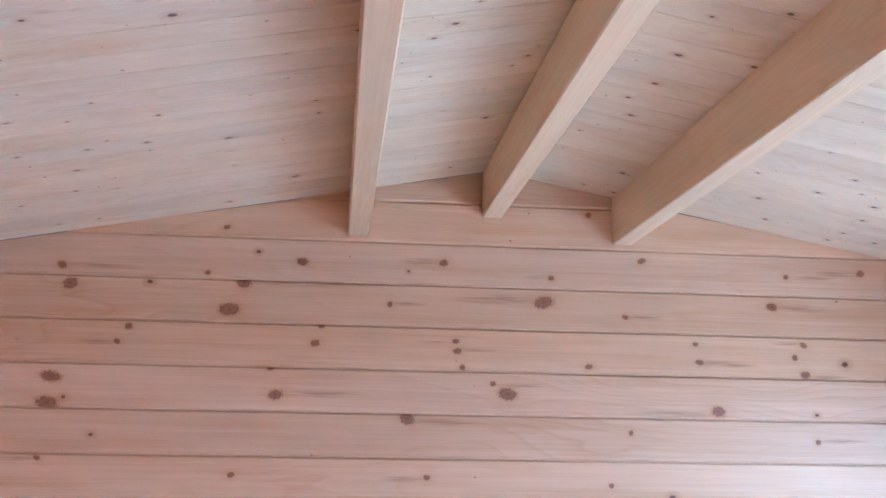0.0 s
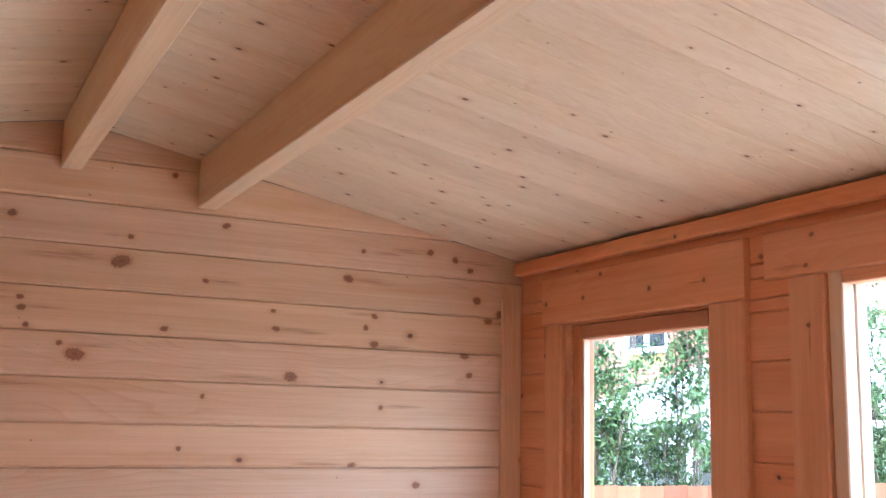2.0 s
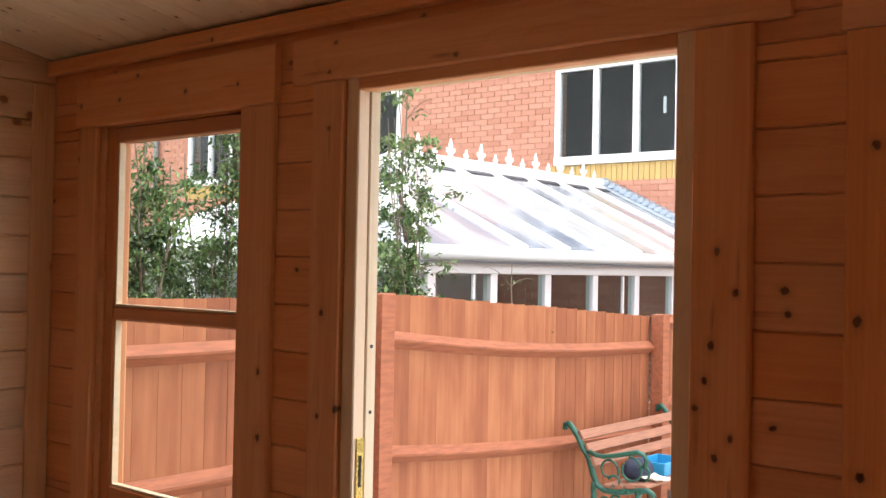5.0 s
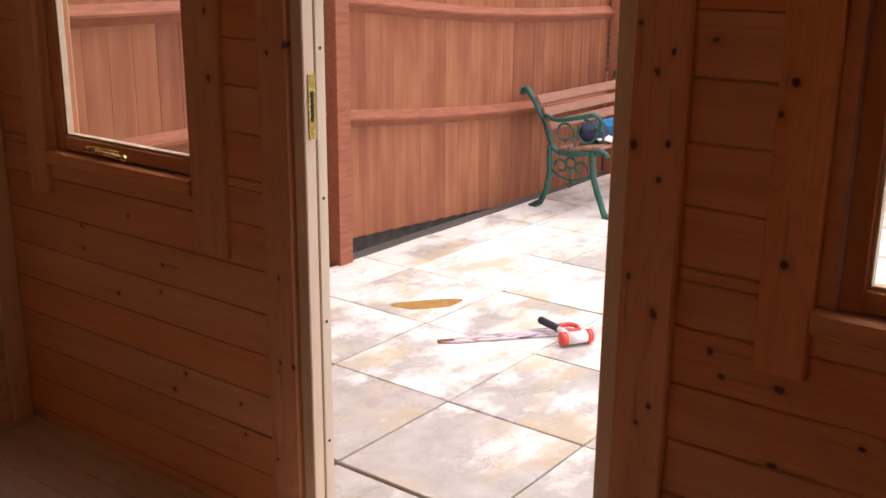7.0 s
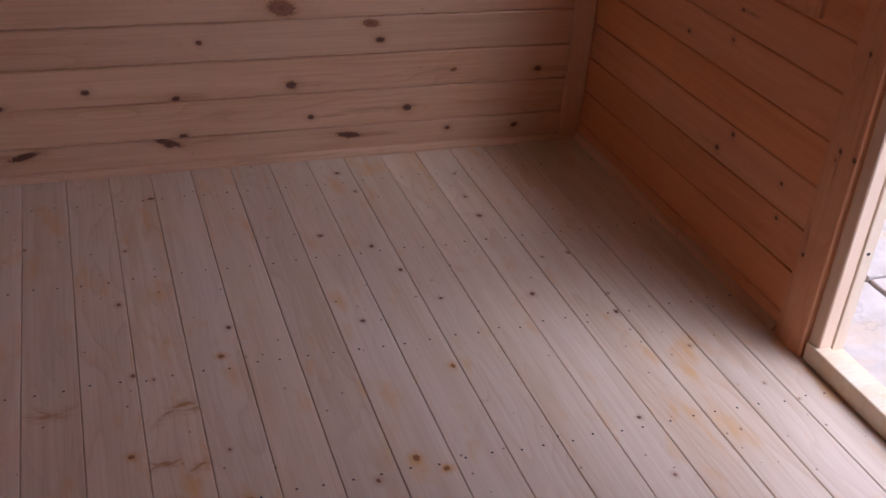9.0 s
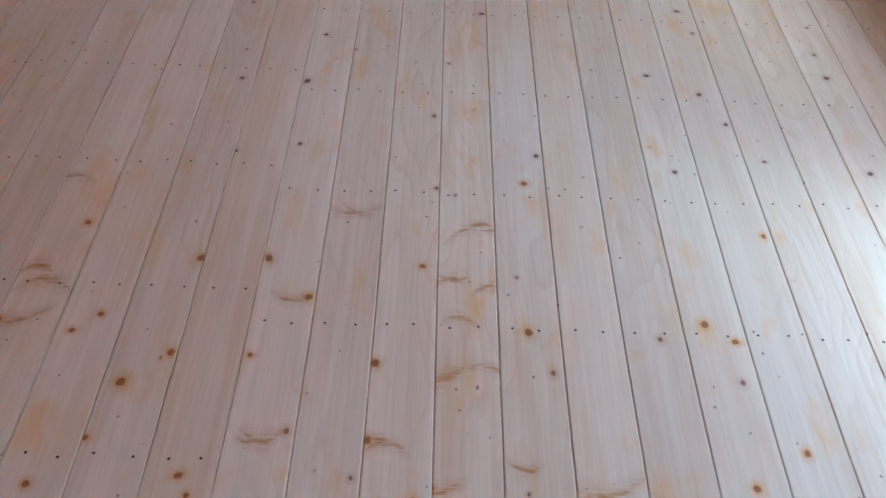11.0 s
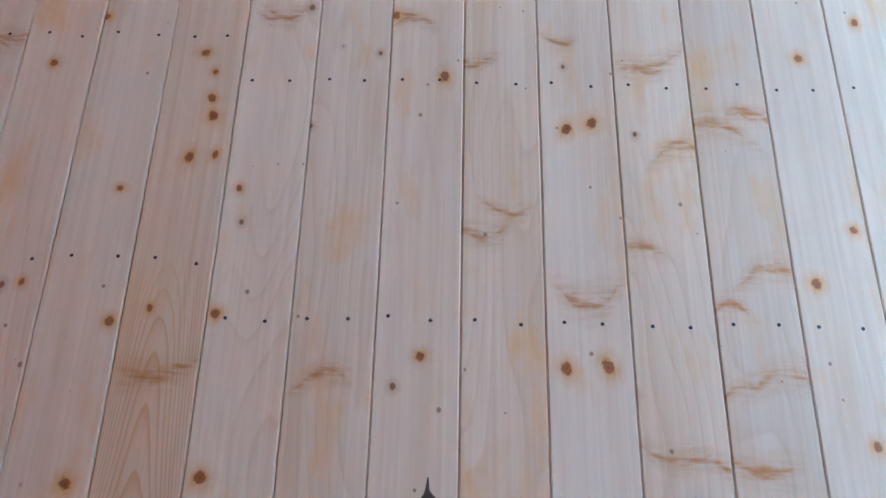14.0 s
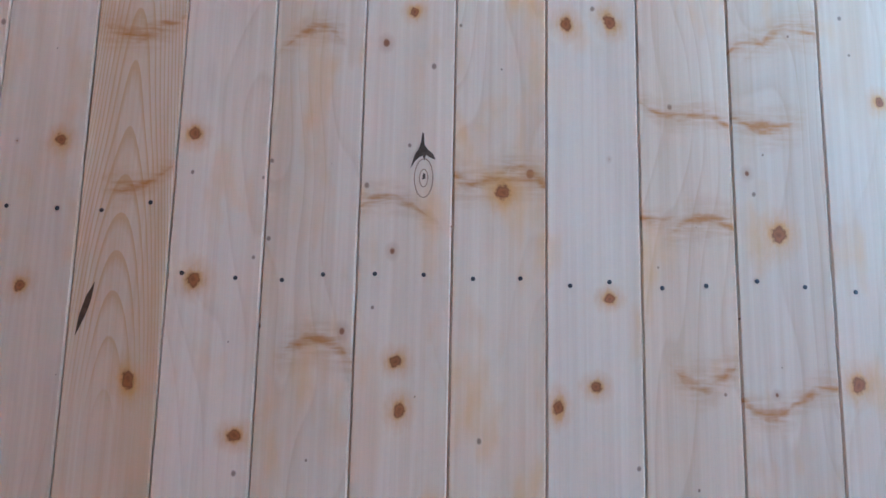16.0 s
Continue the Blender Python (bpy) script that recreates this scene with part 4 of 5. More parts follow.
for j in range(6):
    ya, yb = CY + (RY - CY) * j / 3, CY + (RY - CY) * (j + 1) / 3
    va, vb = 1 - abs(ya - RY) / (RY - CY), 1 - abs(yb - RY) / (RY - CY)
    sheet([end_point(ya, 0), end_point(yb, 0), end_point(yb, vb), end_point(ya, va)], 0.02)
    if j:
        part("glazing_bar", tube(bmesh.new(), [end_point(ya, 0, 0.02), end_point(ya, va, 0.02)], 0.034, 6), M_WHITE, cons)
ridge = part("ridge", box(bmesh.new(), (RX, RY - 0.10, RZ - 0.01), (CX1 + 0.01, RY + 0.10, RZ + 0.075), 0.02), M_WHITE, cons, "white ridge capping with cresting")
b = bmesh.new()
crest = [(-0.045, 0.0), (-0.02, 0.03), (-0.055, 0.055), (-0.05, 0.085), (-0.02, 0.075), (-0.022, 0.11), (0.0, 0.16), (0.022, 0.11), (0.02, 0.075), (0.05, 0.085), (0.055, 0.055), (0.02, 0.03), (0.045, 0.0)]
f0 = [b.verts.new((x, -0.008, z)) for x, z in crest]
f1 = [b.verts.new((x, 0.008, z)) for x, z in crest]
b.faces.new(f0[::-1])
b.faces.new(f1)
for i in range(len(crest)):
    j = (i + 1) % len(crest)
    b.faces.new((f0[i], f0[j], f1[j], f1[i]))
bmesh.ops.recalc_face_normals(b, faces=b.faces[:])
finial = mesh_of(b, "finial", M_WHITE)
x, k = RX + 0.1, 0
while x < CX1:
    tall = 1.25 if k % 2 else 0.7
    part("finial", finial, None, ridge, m=Matrix.Translation((x, RY, RZ + 0.073)) @ Matrix.Diagonal((tall, 1, tall, 1)))
    x += 0.255
    k += 1
# the capping's flange; dark strips between the bars paint the shade under it
M_RIDGE_SHADE = plain("ridge_gap", (0.07, 0.075, 0.09), 0.7, vary=0.2)
sheet([roof_point(RX + 0.02, 0.905, 0.03), roof_point(CX1 - 0.25, 0.905, 0.03), roof_point(CX1 - 0.25, 0.985, 0.03), roof_point(RX + 0.02, 0.985, 0.03)], 0.02, "", "ridge_flange", M_WHITE)
for i in range(3, SHEETS):
    x = CX0 + i * step + 0.09
    sheet([roof_point(x, 0.872, 0.022), roof_point(x + 0.44, 0.872, 0.022), roof_point(x + 0.44, 0.904, 0.022), roof_point(x, 0.904, 0.022)], 0.014, "", "ridge_gap", M_RIDGE_SHADE)
sheet([roof_point(CX1 - 0.24, 0, 0.026), roof_point(CX1 - 0.01, 0, 0.026), roof_point(CX1 - 0.01, 1, 0.026), roof_point(CX1 - 0.24, 1, 0.026)], 0.02, "", "valley_strip", plain("lead_strip", (0.46, 0.53, 0.61), 0.5, 0.2, vary=0.12))
# lead flashing along the brick wall
M_LEAD = plain("lead", (0.42, 0.49, 0.57), 0.5, 0.2, vary=0.12)
for i in range(24):
    b = bmesh.new()
    u0, u1 = i / 24, (i + 1) / 24
    p, q = roof_point(CX1 - 0.10, u0, 0.045), roof_point(CX1 - 0.10, u1, 0.045)
    box(b, (CX1 - 0.13, p[1], q[2]), (CX1 - 0.003, q[1] + 0.02, q[2] + 0.055), 0.0)
    part("flashing", b, M_LEAD, cons, "" if i else "stepped blue-grey lead flashing")
# gutter, head rail, posts, panes, dwarf wall
gut = bmesh.new()
tube(gut, [(CX0 - 0.05, CY - 0.15, EZ - 0.01), (CX1 - 0.02, CY - 0.15, EZ - 0.01)], 0.055, 10)
smooth(part("gutter", gut, M_WHITE, cons, "white plastic gutter"))
box_part("eaves_beam", (CX0, CY - 0.06, EZ - 0.165), (CX1, CY + 0.05, EZ - 0.055), M_WHITE, cons, "", 0.01)
# added grey strip, coloured as the gutter's shade on the beam
box_part("gutter_strip", (CX0, CY - 0.13, EZ - 0.085), (CX1, CY - 0.061, EZ - 0.068), plain("gutter_shadow_seal", (0.30, 0.32, 0.36), 0.6), cons, "grey strip painted as the shade under the gutter", 0.003)
box_part("dwarf_wall", (CX0, CY - 0.05, -0.7), (CX1, CY + 0.05, 0.35), M_BRICK, cons, "low brick wall", 0)
post_x = []
x = 10.8
while x > CX0:
    post_x.append(x)
    x -= 0.755
for i, x in enumerate(post_x):
    box_part("post", (x - 0.045, CY - 0.04, 0.35), (x + 0.045, CY + 0.04, EZ - 0.16), M_WHITE, cons, "", 0.006)
    if i:
        g = box_part("pane", (x + 0.045, CY - 0.005, 0.36), (post_x[i - 1] - 0.045, CY + 0.005, EZ - 0.165), M_HOUSE_GLASS, cons, "", 0)
        if i % 3 == 1:
            box_part("casement", (x + 0.50, CY - 0.03, 0.36), (x + 0.53, CY - 0.006, EZ - 0.17), M_WHITE, cons, "", 0.004)
box_part("back_wall", (CX0, 2 * RY - CY, -0.7), (CX1, 2 * RY - CY + 0.1, EZ), M_PALE_INSIDE, cons, "dim far wall", 0)
for yy in (CY + 0.02, RY - 0.7, RY, RY + 0.7, 2 * RY - CY):
    box_part("post", (CX0 - 0.04, yy - 0.045, 0.35), (CX0 + 0.04, yy + 0.045, EZ - 0.16), M_WHITE, cons, "", 0.006)
box_part("eaves_beam", (CX0 - 0.05, CY, EZ - 0.165), (CX0 + 0.05, 2 * RY - CY, EZ - 0.055), M_WHITE, cons, "", 0.01)
smooth(part("gutter", tube(bmesh.new(), [(CX0 - 0.15, CY - 0.15, EZ - 0.01), (CX0 - 0.15, 2 * RY - CY, EZ - 0.01)], 0.055, 10), M_WHITE, cons))
box_part("pane", (CX0 - 0.005, CY, 0.36), (CX0 + 0.005, 2 * RY - CY, EZ - 0.165), M_HOUSE_GLASS, cons, "", 0)
box_part("dwarf_wall", (CX0 - 0.05, CY + 0.06, -0.7), (CX0 + 0.05, 2 * RY - CY, 0.35), M_BRICK, cons, "", 0)
box_part("conservatory_floor", (CX0, CY + 0.06, -0.7), (CX1, 2 * RY - CY - 0.01, -0.5), M_PALE_INSIDE, cons, "", 0)


# ---- climbers and shrubs behind the fence ----
def leaf_material(name, a, c, light):
    m, n, l, bs = nodes_of(name)
    isl = n.new("ShaderNodeNewGeometry").outputs["Random Per Island"]
    tc = n.new("ShaderNodeTexCoord")
    clump = ramp_node(n, l, noise_node(n, l, tc.outputs["Object"], 6.0, 2.0), [(0.45, 0.0), (0.66, 0.75)])
    col = mix_node(n, l, clump, ramp_node(n, l, isl, [(0.0, a), (0.8, c), (1.0, light)]), light)
    l.new(col, bs.inputs["Base Color"])
    bs.inputs["Roughness"].default_value = 0.48
    return m


M_LEAF = leaf_material("leaves", (0.028, 0.062, 0.020), (0.085, 0.155, 0.048), (0.20, 0.30, 0.10))
M_TWIG = plain("twig_bark", (0.19, 0.15, 0.11), 0.85, vary=0.3, scale=20)


def shrub(x, y, z0, z1, half, stems, leaves, label, seed, lean=0.0, leaf=1.0):
    """A tall loose shrub: a few thin wandering stems, arching side twigs, small folded leaves in clumps with gaps between."""
    r = random.Random(seed)
    sh = empty("shrub", label, "shrub", "climbers behind the fence", m=Matrix.Translation((x, y, PATIO_Z - 0.055)))
    twigs = []
    lo = z0 - PATIO_Z
    for s in range(stems):
        b = bmesh.new()
        px, py = r.uniform(-0.4, 0.4) * half, r.uniform(-0.12, 0.12)
        ex, ey = r.uniform(-1.0, 1.0) * half, r.uniform(-0.2, 0.2)
        top = r.uniform(0.66, 1.0) * (z1 - PATIO_Z)
        f1, f2, g1 = r.uniform(4, 8), r.uniform(11, 19), r.uniform(0, 6)
        pts, rad = [], []
        for i in range(14):
            u = i / 13
            pts.append((px + (ex - px) * u ** 1.5 + lean * u + 0.045 * u * math.sin(f1 * u + g1) + 0.015 * math.sin(f2 * u), py + (ey - py) * u + 0.03 * math.cos(f1 * u + g1), top * u - 0.05 * max(0, u - 0.8)))
            rad.append(0.0075 * (1 - 0.8 * u) + 0.0011)
        tube(b, pts, rad, 5)
        for q in range(9):
            i = r.randint(6, 12)
            p = Vector(pts[i])
            if p.z < lo - 0.15:
                continue
            side = Vector((r.uniform(-0.26, 0.26), r.uniform(-0.16, 0.16), r.uniform(-0.06, 0.16)))
            arch = [p + side * u + Vector((0, 0, 0.12 * u - 0.16 * u * u)) for u in (0, 0.3, 0.6, 0.85, 1.0)]
            tube(b, arch, [0.0028, 0.0023, 0.0019, 0.0014, 0.001], 4)
            twigs.append(arch)
        twigs.append([Vector(p) for p in pts[7:]])
        part("stem", b, M_TWIG, sh, "" if s else "thin brown woody stem")
    verts, faces = [], []
    while len(faces) < leaves * 2:
        pts = r.choice(twigs)
        i = r.randint(0, len(pts) - 2)
        heart = pts[i].lerp(pts[i + 1], r.random())
        if heart.z < lo and r.random() < 0.8:
            continue
        wide = r.uniform(0.018, 0.045)
        for _ in range(r.randint(5, 16)):
            c = heart + Vector((r.gauss(0, wide), r.gauss(0, wide), r.gauss(-0.008, wide * 0.8)))
            size = leaf * r.uniform(0.006, 0.0155)
            m = Euler((r.uniform(-1.0, 1.0), r.uniform(-0.3, 1.3), r.uniform(0, 6.28))).to_matrix()
            o = len(verts)
            for q in ((-1.25, 0, 0), (0.0, 0.60, 0.25), (1.3, 0, -0.3), (0.0, -0.60, 0.25)):
                verts.append(c + m @ (Vector(q) * size))
            faces += [(o, o + 1, o + 2), (o, o + 2, o + 3)]
    me = bpy.data.meshes.new("leaves")
    me.from_pydata([tuple(v) for v in verts], [], faces)
    me.materials.append(M_LEAF)
    tagged(part("leaves", me, None, sh, "small mid-green leaves"), kind="stuff")
    return sh


shrub(4.42, 1.18, 1.35, 2.95, 0.25, 11, 4300, "loose leafy climber with bare stems rising above the fence", 3, leaf=1.45)
shrub(2.66, 1.30, 1.20, 2.80, 0.19, 9, 4700, "dense dark leafy shrub rising above the fence", 5, leaf=1.2)
shrub(3.24, 1.34, 1.30, 3.45, 0.20, 10, 5600, "leafy shrub with bare twigs above the fence", 9, leaf=1.2)
shrub(2.96, 1.50, 1.20, 2.05, 0.30, 8, 2000, "low twiggy shrub behind the fence", 12, leaf=1.2)
shrub(5.05, 1.05, 1.25, 1.72, 0.40, 7, 260, "few thin trailing shoots above the fence", 21)
shrub(2.2, 1.35, 1.20, 2.85, 0.28, 9, 6000, "dense leafy shrub rising above the fence", 31)

# ---- the bench ----
M_IRON = plain("green_cast_iron", (0.012, 0.085, 0.062), 0.38, vary=0.3, scale=30, bump=0.15)
M_SLAT = plain("bench_slat", (0.27, 0.125, 0.08), 0.6, vary=0.3, scale=8, bump=0.2, stretch=(1, 9, 9))
bench = empty("bench", "garden bench with green cast-iron ends and brown slats", "bench", m=Matrix.Translation((5.43, 0.0, PATIO_Z)))


def bar(bm, pts, r0, r1=None, flat=0.75):
    n = len(pts)
    r1 = r1 or r0
    o = len(bm.verts)
    tube(bm, [(0, y, z + 0.12) for y, z in pts], [r0 + (r1 - r0) * i / (n - 1) for i in range(n)], 8)


def arc(cy, cz, r, a0, a1, n=12, shrink=1.0):
    return [(cy + r * (1 + (shrink - 1) * i / n) * math.cos(radians(a0 + (a1 - a0) * i / n)), cz + r * (1 + (shrink - 1) * i / n) * math.sin(radians(a0 + (a1 - a0) * i / n))) for i in range(n + 1)]


def bench_end(x):
    b = bmesh.new()
    bar(b, [(0.655, 0.600), (0.652, 0.632), (0.625, 0.640), (0.595, 0.610), (0.559, 0.565), (0.513, 0.490), (0.472, 0.425), (0.443, 0.339), (0.415, 0.285), (0.37, 0.258), (0.281, 0.254), (0.161, 0.280), (0.082, 0.300), (0.035, 0.285), (0.022, 0.262)], 0.021, 0.018)
    frame = smooth(part("end_frame", b, M_IRON, bench, "" if x else "green painted cast-iron end with scrolls", Matrix.Translation((x, 0, 0))))
    b = bmesh.new()
    bar(b, [(0.480, 0.485), (0.424, 0.464), (0.374, 0.462), (0.292, 0.478), (0.201, 0.502), (0.134, 0.519), (0.094, 0.510), (0.074, 0.469), (0.090, 0.425)], 0.014, 0.017)
    smooth(part("armrest", b, M_IRON, frame))
    for pts in ([(0.125, 0.285), (0.131, 0.251), (0.112, 0.121), (0.078, 0.024), (0.030, -0.09), (0.005, -0.112)], [(0.435, 0.30), (0.440, 0.259), (0.432, 0.128), (0.450, 0.014), (0.497, -0.085), (0.545, -0.112)]):
        b = bmesh.new()
        bar(b, pts, 0.019, 0.022)
        smooth(part("leg", b, M_IRON, frame))
        y = pts[-1][0]
        part("foot", box(bmesh.new(), (-0.022, y - 0.03, 0.0), (0.022, y + 0.03, 0.018), 0.005), M_IRON, frame)
    for pts in (arc(0.18, 0.405, 0.078, 80, 400, 18, 0.75), arc(0.335, 0.385, 0.072, 200, -120, 16, 0.55), arc(0.29, 0.315, 0.045, 20, 320, 14, 0.5), arc(0.10, 0.40, 0.05, 250, 40, 10, 0.7)):
        b = bmesh.new()
        bar(b, pts, 0.0085, 0.007)
        smooth(part("scroll", b, M_IRON, frame))
    for pts in ([(0.432, 0.15), (0.36, 0.105), (0.28, 0.085), (0.20, 0.105), (0.115, 0.15)], arc(0.35, 0.17, 0.05, 0, 300, 12, 0.5), arc(0.21, 0.17, 0.05, 180, -120, 12, 0.5), arc(0.28, 0.20, 0.035, 90, 450, 12), [(0.28, 0.085), (0.28, 0.165)], [(0.28, 0.085), (0.265, 0.06), (0.28, 0.045), (0.295, 0.06), (0.28, 0.085)]):
        b = bmesh.new()
        bar(b, pts, 0.009, 0.008)
        smooth(part("apron_scroll", b, M_IRON, frame))
    for i in range(11):
        u = i / 10
        b = bmesh.new()
        bmesh.ops.create_uvsphere(b, u_segments=8, v_segments=6, radius=0.010)
        smooth(part("bead", b, M_IRON, frame, "", Matrix.Translation((-0.016, 0.42 - 0.33 * u, 0.12 + 0.262 + 0.02 * u))))


bench_end(0.0)
bench_end(1.24)
for k, (y, z) in enumerate(((0.560, 0.575), (0.510, 0.500), (0.470, 0.420))):
    part("back_slat", box(bmesh.new(), (-0.01, -0.011, -0.031), (1.25, 0.011, 0.031), 0.005), M_SLAT, bench, "" if k else "weathered brown wooden slat", Matrix.Translation((0, y - 0.026, z + 0.12)) @ Matrix.Rotation(radians(-32), 4, "X"))
for y in (0.10, 0.18, 0.26, 0.34):
    part("seat_slat", box(bmesh.new(), (-0.01, -0.031, -0.010), (1.25, 0.031, 0.010), 0.005), M_SLAT, bench, "", Matrix.Translation((0, y, 0.12 + 0.315 - 0.03 * (y - 0.1) / 0.24)))

# things lying on the bench
SEAT = PATIO_Z + 0.12 + 0.33
b = bmesh.new()
bmesh.ops.create_icosphere(b, subdivisions=3, radius=1.0)
for v in b.verts:
    v.co = Vector((v.co.x * 0.12, v.co.y * 0.085, max(-0.055, v.co.z * 0.075))) * (1 + 0.18 * noise.noise(v.co * 2.3))
bag = smooth(new("cloth_bag", mesh_of(b, "cloth_bag", plain("navy_cloth", (0.020, 0.026, 0.055), 0.85, vary=0.4, scale=14, bump=0.4))))
bag.matrix_basis = pose(5.62, 0.235, SEAT + 0.045)
tagged(bag, "crumpled navy cloth bag lying on the bench", "bag")
tray = empty("plastic_tray", "bright blue plastic tray on the bench seat", "tray", m=pose(5.93, 0.24, SEAT - 0.012))
M_BLUE = plain("blue_plastic", (0.03, 0.27, 0.50), 0.35, vary=0.1)
part("base", box(bmesh.new(), (-0.15, -0.10, 0), (0.15, 0.10, 0.012), 0.004), M_BLUE, tray)
for lo, hi in (((-0.16, -0.11, 0), (-0.148, 0.11, 0.085)), ((0.148, -0.11, 0), (0.16, 0.11, 0.085)), ((-0.147, -0.11, 0), (0.147, -0.098, 0.085)), ((-0.147, 0.098, 0), (0.147, 0.11, 0.085))):
    part("side", box(bmesh.new(), lo, hi, 0.003), M_BLUE, tray)
b = bmesh.new()
bmesh.ops.create_grid(b, x_segments=12, y_segments=12, size=0.075)
for v in b.verts:
    v.co.z = 0.022 + 0.02 * noise.noise(Vector((v.co.x * 22, v.co.y * 22, 1.0)))
r = bmesh.ops.solidify(b, geom=b.faces[:], thickness=0.006)
rag = smooth(new("rag", mesh_of(b, "rag", plain("white_cloth", (0.66, 0.62, 0.55), 0.9, vary=0.15, scale=30))))
rag.matrix_basis = pose(5.62, 0.095, SEAT - 0.006)
tagged(rag, "crumpled off-white rag on the bench seat", "rag")

# ---- tools on the patio ----
PZ = PATIO_Z + 0.003
saw = empty("handsaw", "handsaw in a printed card sleeve with red handle", "saw", m=pose(3.105, -0.462, PZ, 0, 0, -38))
M_SLEEVE, sn, sl, sb = nodes_of("printed_sleeve")
stc = sn.new("ShaderNodeTexCoord")
sz = noise_node(sn, sl, map_node(sn, sl, stc.outputs["Object"], (9, 30, 9)), 1.0, 3.0)
sl.new(ramp_node(sn, sl, sz, [(0.36, (0.10, 0.09, 0.13)), (0.46, (0.52, 0.46, 0.47)), (0.56, (0.70, 0.66, 0.66)), (0.66, (0.42, 0.20, 0.16))]), sb.inputs["Base Color"])
sb.inputs["Roughness"].default_value = 0.35
b = bmesh.new()
lower = [b.verts.new((x, y, 0.001)) for x, y in ((0.0, -0.012), (0.09, -0.026), (0.53, -0.050), (0.53, 0.050), (0.0, 0.014))]
upper = [b.verts.new((v.co.x, v.co.y, 0.007)) for v in lower]
b.faces.new(lower[::-1])
b.faces.new(upper)
for i in range(5):
    b.faces.new((lower[i], lower[(i + 1) % 5], upper[(i + 1) % 5], upper[i]))
part("sleeve", b, M_SLEEVE, saw, "printed grey and brown card sleeve")
part("tip", box(bmesh.new(), (-0.012, -0.012, 0.001), (0.06, 0.014, 0.009), 0.002), plain("brown_tip", (0.16, 0.07, 0.04), 0.6), saw, "brown tip")
M_RED = plain("red_plastic", (0.68, 0.07, 0.05), 0.35, vary=0.1)
b = bmesh.new()
loop = [(0.54, -0.035), (0.58, -0.042), (0.62, -0.03), (0.628, 0.012), (0.61, 0.042), (0.57, 0.046), (0.54, 0.035), (0.54, -0.035)]
tube(b, [(x, y, 0.014) for x, y in loop], 0.011, 8)
smooth(part("handle", b, M_RED, saw, "red plastic grip"))

mallet = empty("mallet", "mallet with black grip and white red-ended head", "mallet", m=pose(3.445, -0.928, PZ + 0.032, 0, 0, 0) @ Matrix.Scale(0.82, 4))
turn = Matrix.Rotation(radians(-33), 4, "Z")
b = tube(bmesh.new(), [(-0.055, 0, 0), (0.055, 0, 0)], 0.033, 16)
head = smooth(part("head", b, plain("white_metal", (0.72, 0.70, 0.68), 0.3, vary=0.08), mallet, "white barrel head", turn))
for s in (-1, 1):
    smooth(part("face_cap", tube(bmesh.new(), [(s * 0.056, 0, 0), (s * 0.062, 0, 0), (s * 0.086, 0, 0), (s * 0.092, 0, 0)], [0.033, 0.037, 0.037, 0.030], 16), M_RED, head, "red rubber face"))
smooth(part("shaft", tube(bmesh.new(), [(0.0, 0.03, 0.0), (0.025, 0.13, 0.012)], 0.016, 10), plain("pale_shaft", (0.70, 0.68, 0.66), 0.4), mallet, "white shaft"))
smooth(part("grip", tube(bmesh.new(), [(0.022, 0.12, 0.012), (0.03, 0.15, 0.016), (0.055, 0.25, 0.022), (0.058, 0.262, 0.022)], [0.018, 0.020, 0.021, 0.014], 12), plain("black_rubber", (0.015, 0.017, 0.028), 0.6), mallet, "black rubber grip"))

# a puddle of ochre sand water
b = bmesh.new()
ring = [b.verts.new((0.16 * math.cos(a) * (1 + 0.2 * math.sin(3 * a)), 0.07 * math.sin(a) * (1 + 0.2 * math.cos(2 * a)), 0.0)) for a in [i * math.pi / 14 for i in range(28)]]
low = [b.verts.new((v.co.x * 1.02, v.co.y * 1.02, -0.003)) for v in ring]
b.faces.new(ring)
for i in range(28):
    b.faces.new((ring[i], low[i], low[(i + 1) % 28], ring[(i + 1) % 28]))
pud = tagged(new("sand_stain", mesh_of(b, "sand_stain", plain("wet_ochre_sand", (0.40, 0.235, 0.07), 0.3, vary=0.3, scale=18))), "wet ochre sand stain on a paving slab", "stain")
pud.matrix_basis = pose(3.457, -0.118, PATIO_Z + 0.0045, 0, 0, -38)

# ---- knots, resin stains and nails in the planed wood ----
wood = []
for ob in bpy.data.objects:
    top = ob
    while top.parent:
        top = top.parent
    if ob.type == "MESH" and top.name in ("floor", "wall_north", "wall_east", "trim", "window_1", "window_2", "door_1") and ob.name.split(".")[0] in ("floorboard", "log", "casing_board", "casing_head", "plate_board", "apron", "corner_strip"):
        xs, ys = [v.co.x for v in ob.data.vertices], [v.co.y for v in ob.data.vertices]
        wood.append((top.name, ob, ob.matrix_basis.inverted(), (min(xs), max(xs), min(ys), max(ys))))
carried = {}
knot_random = random.Random(17)


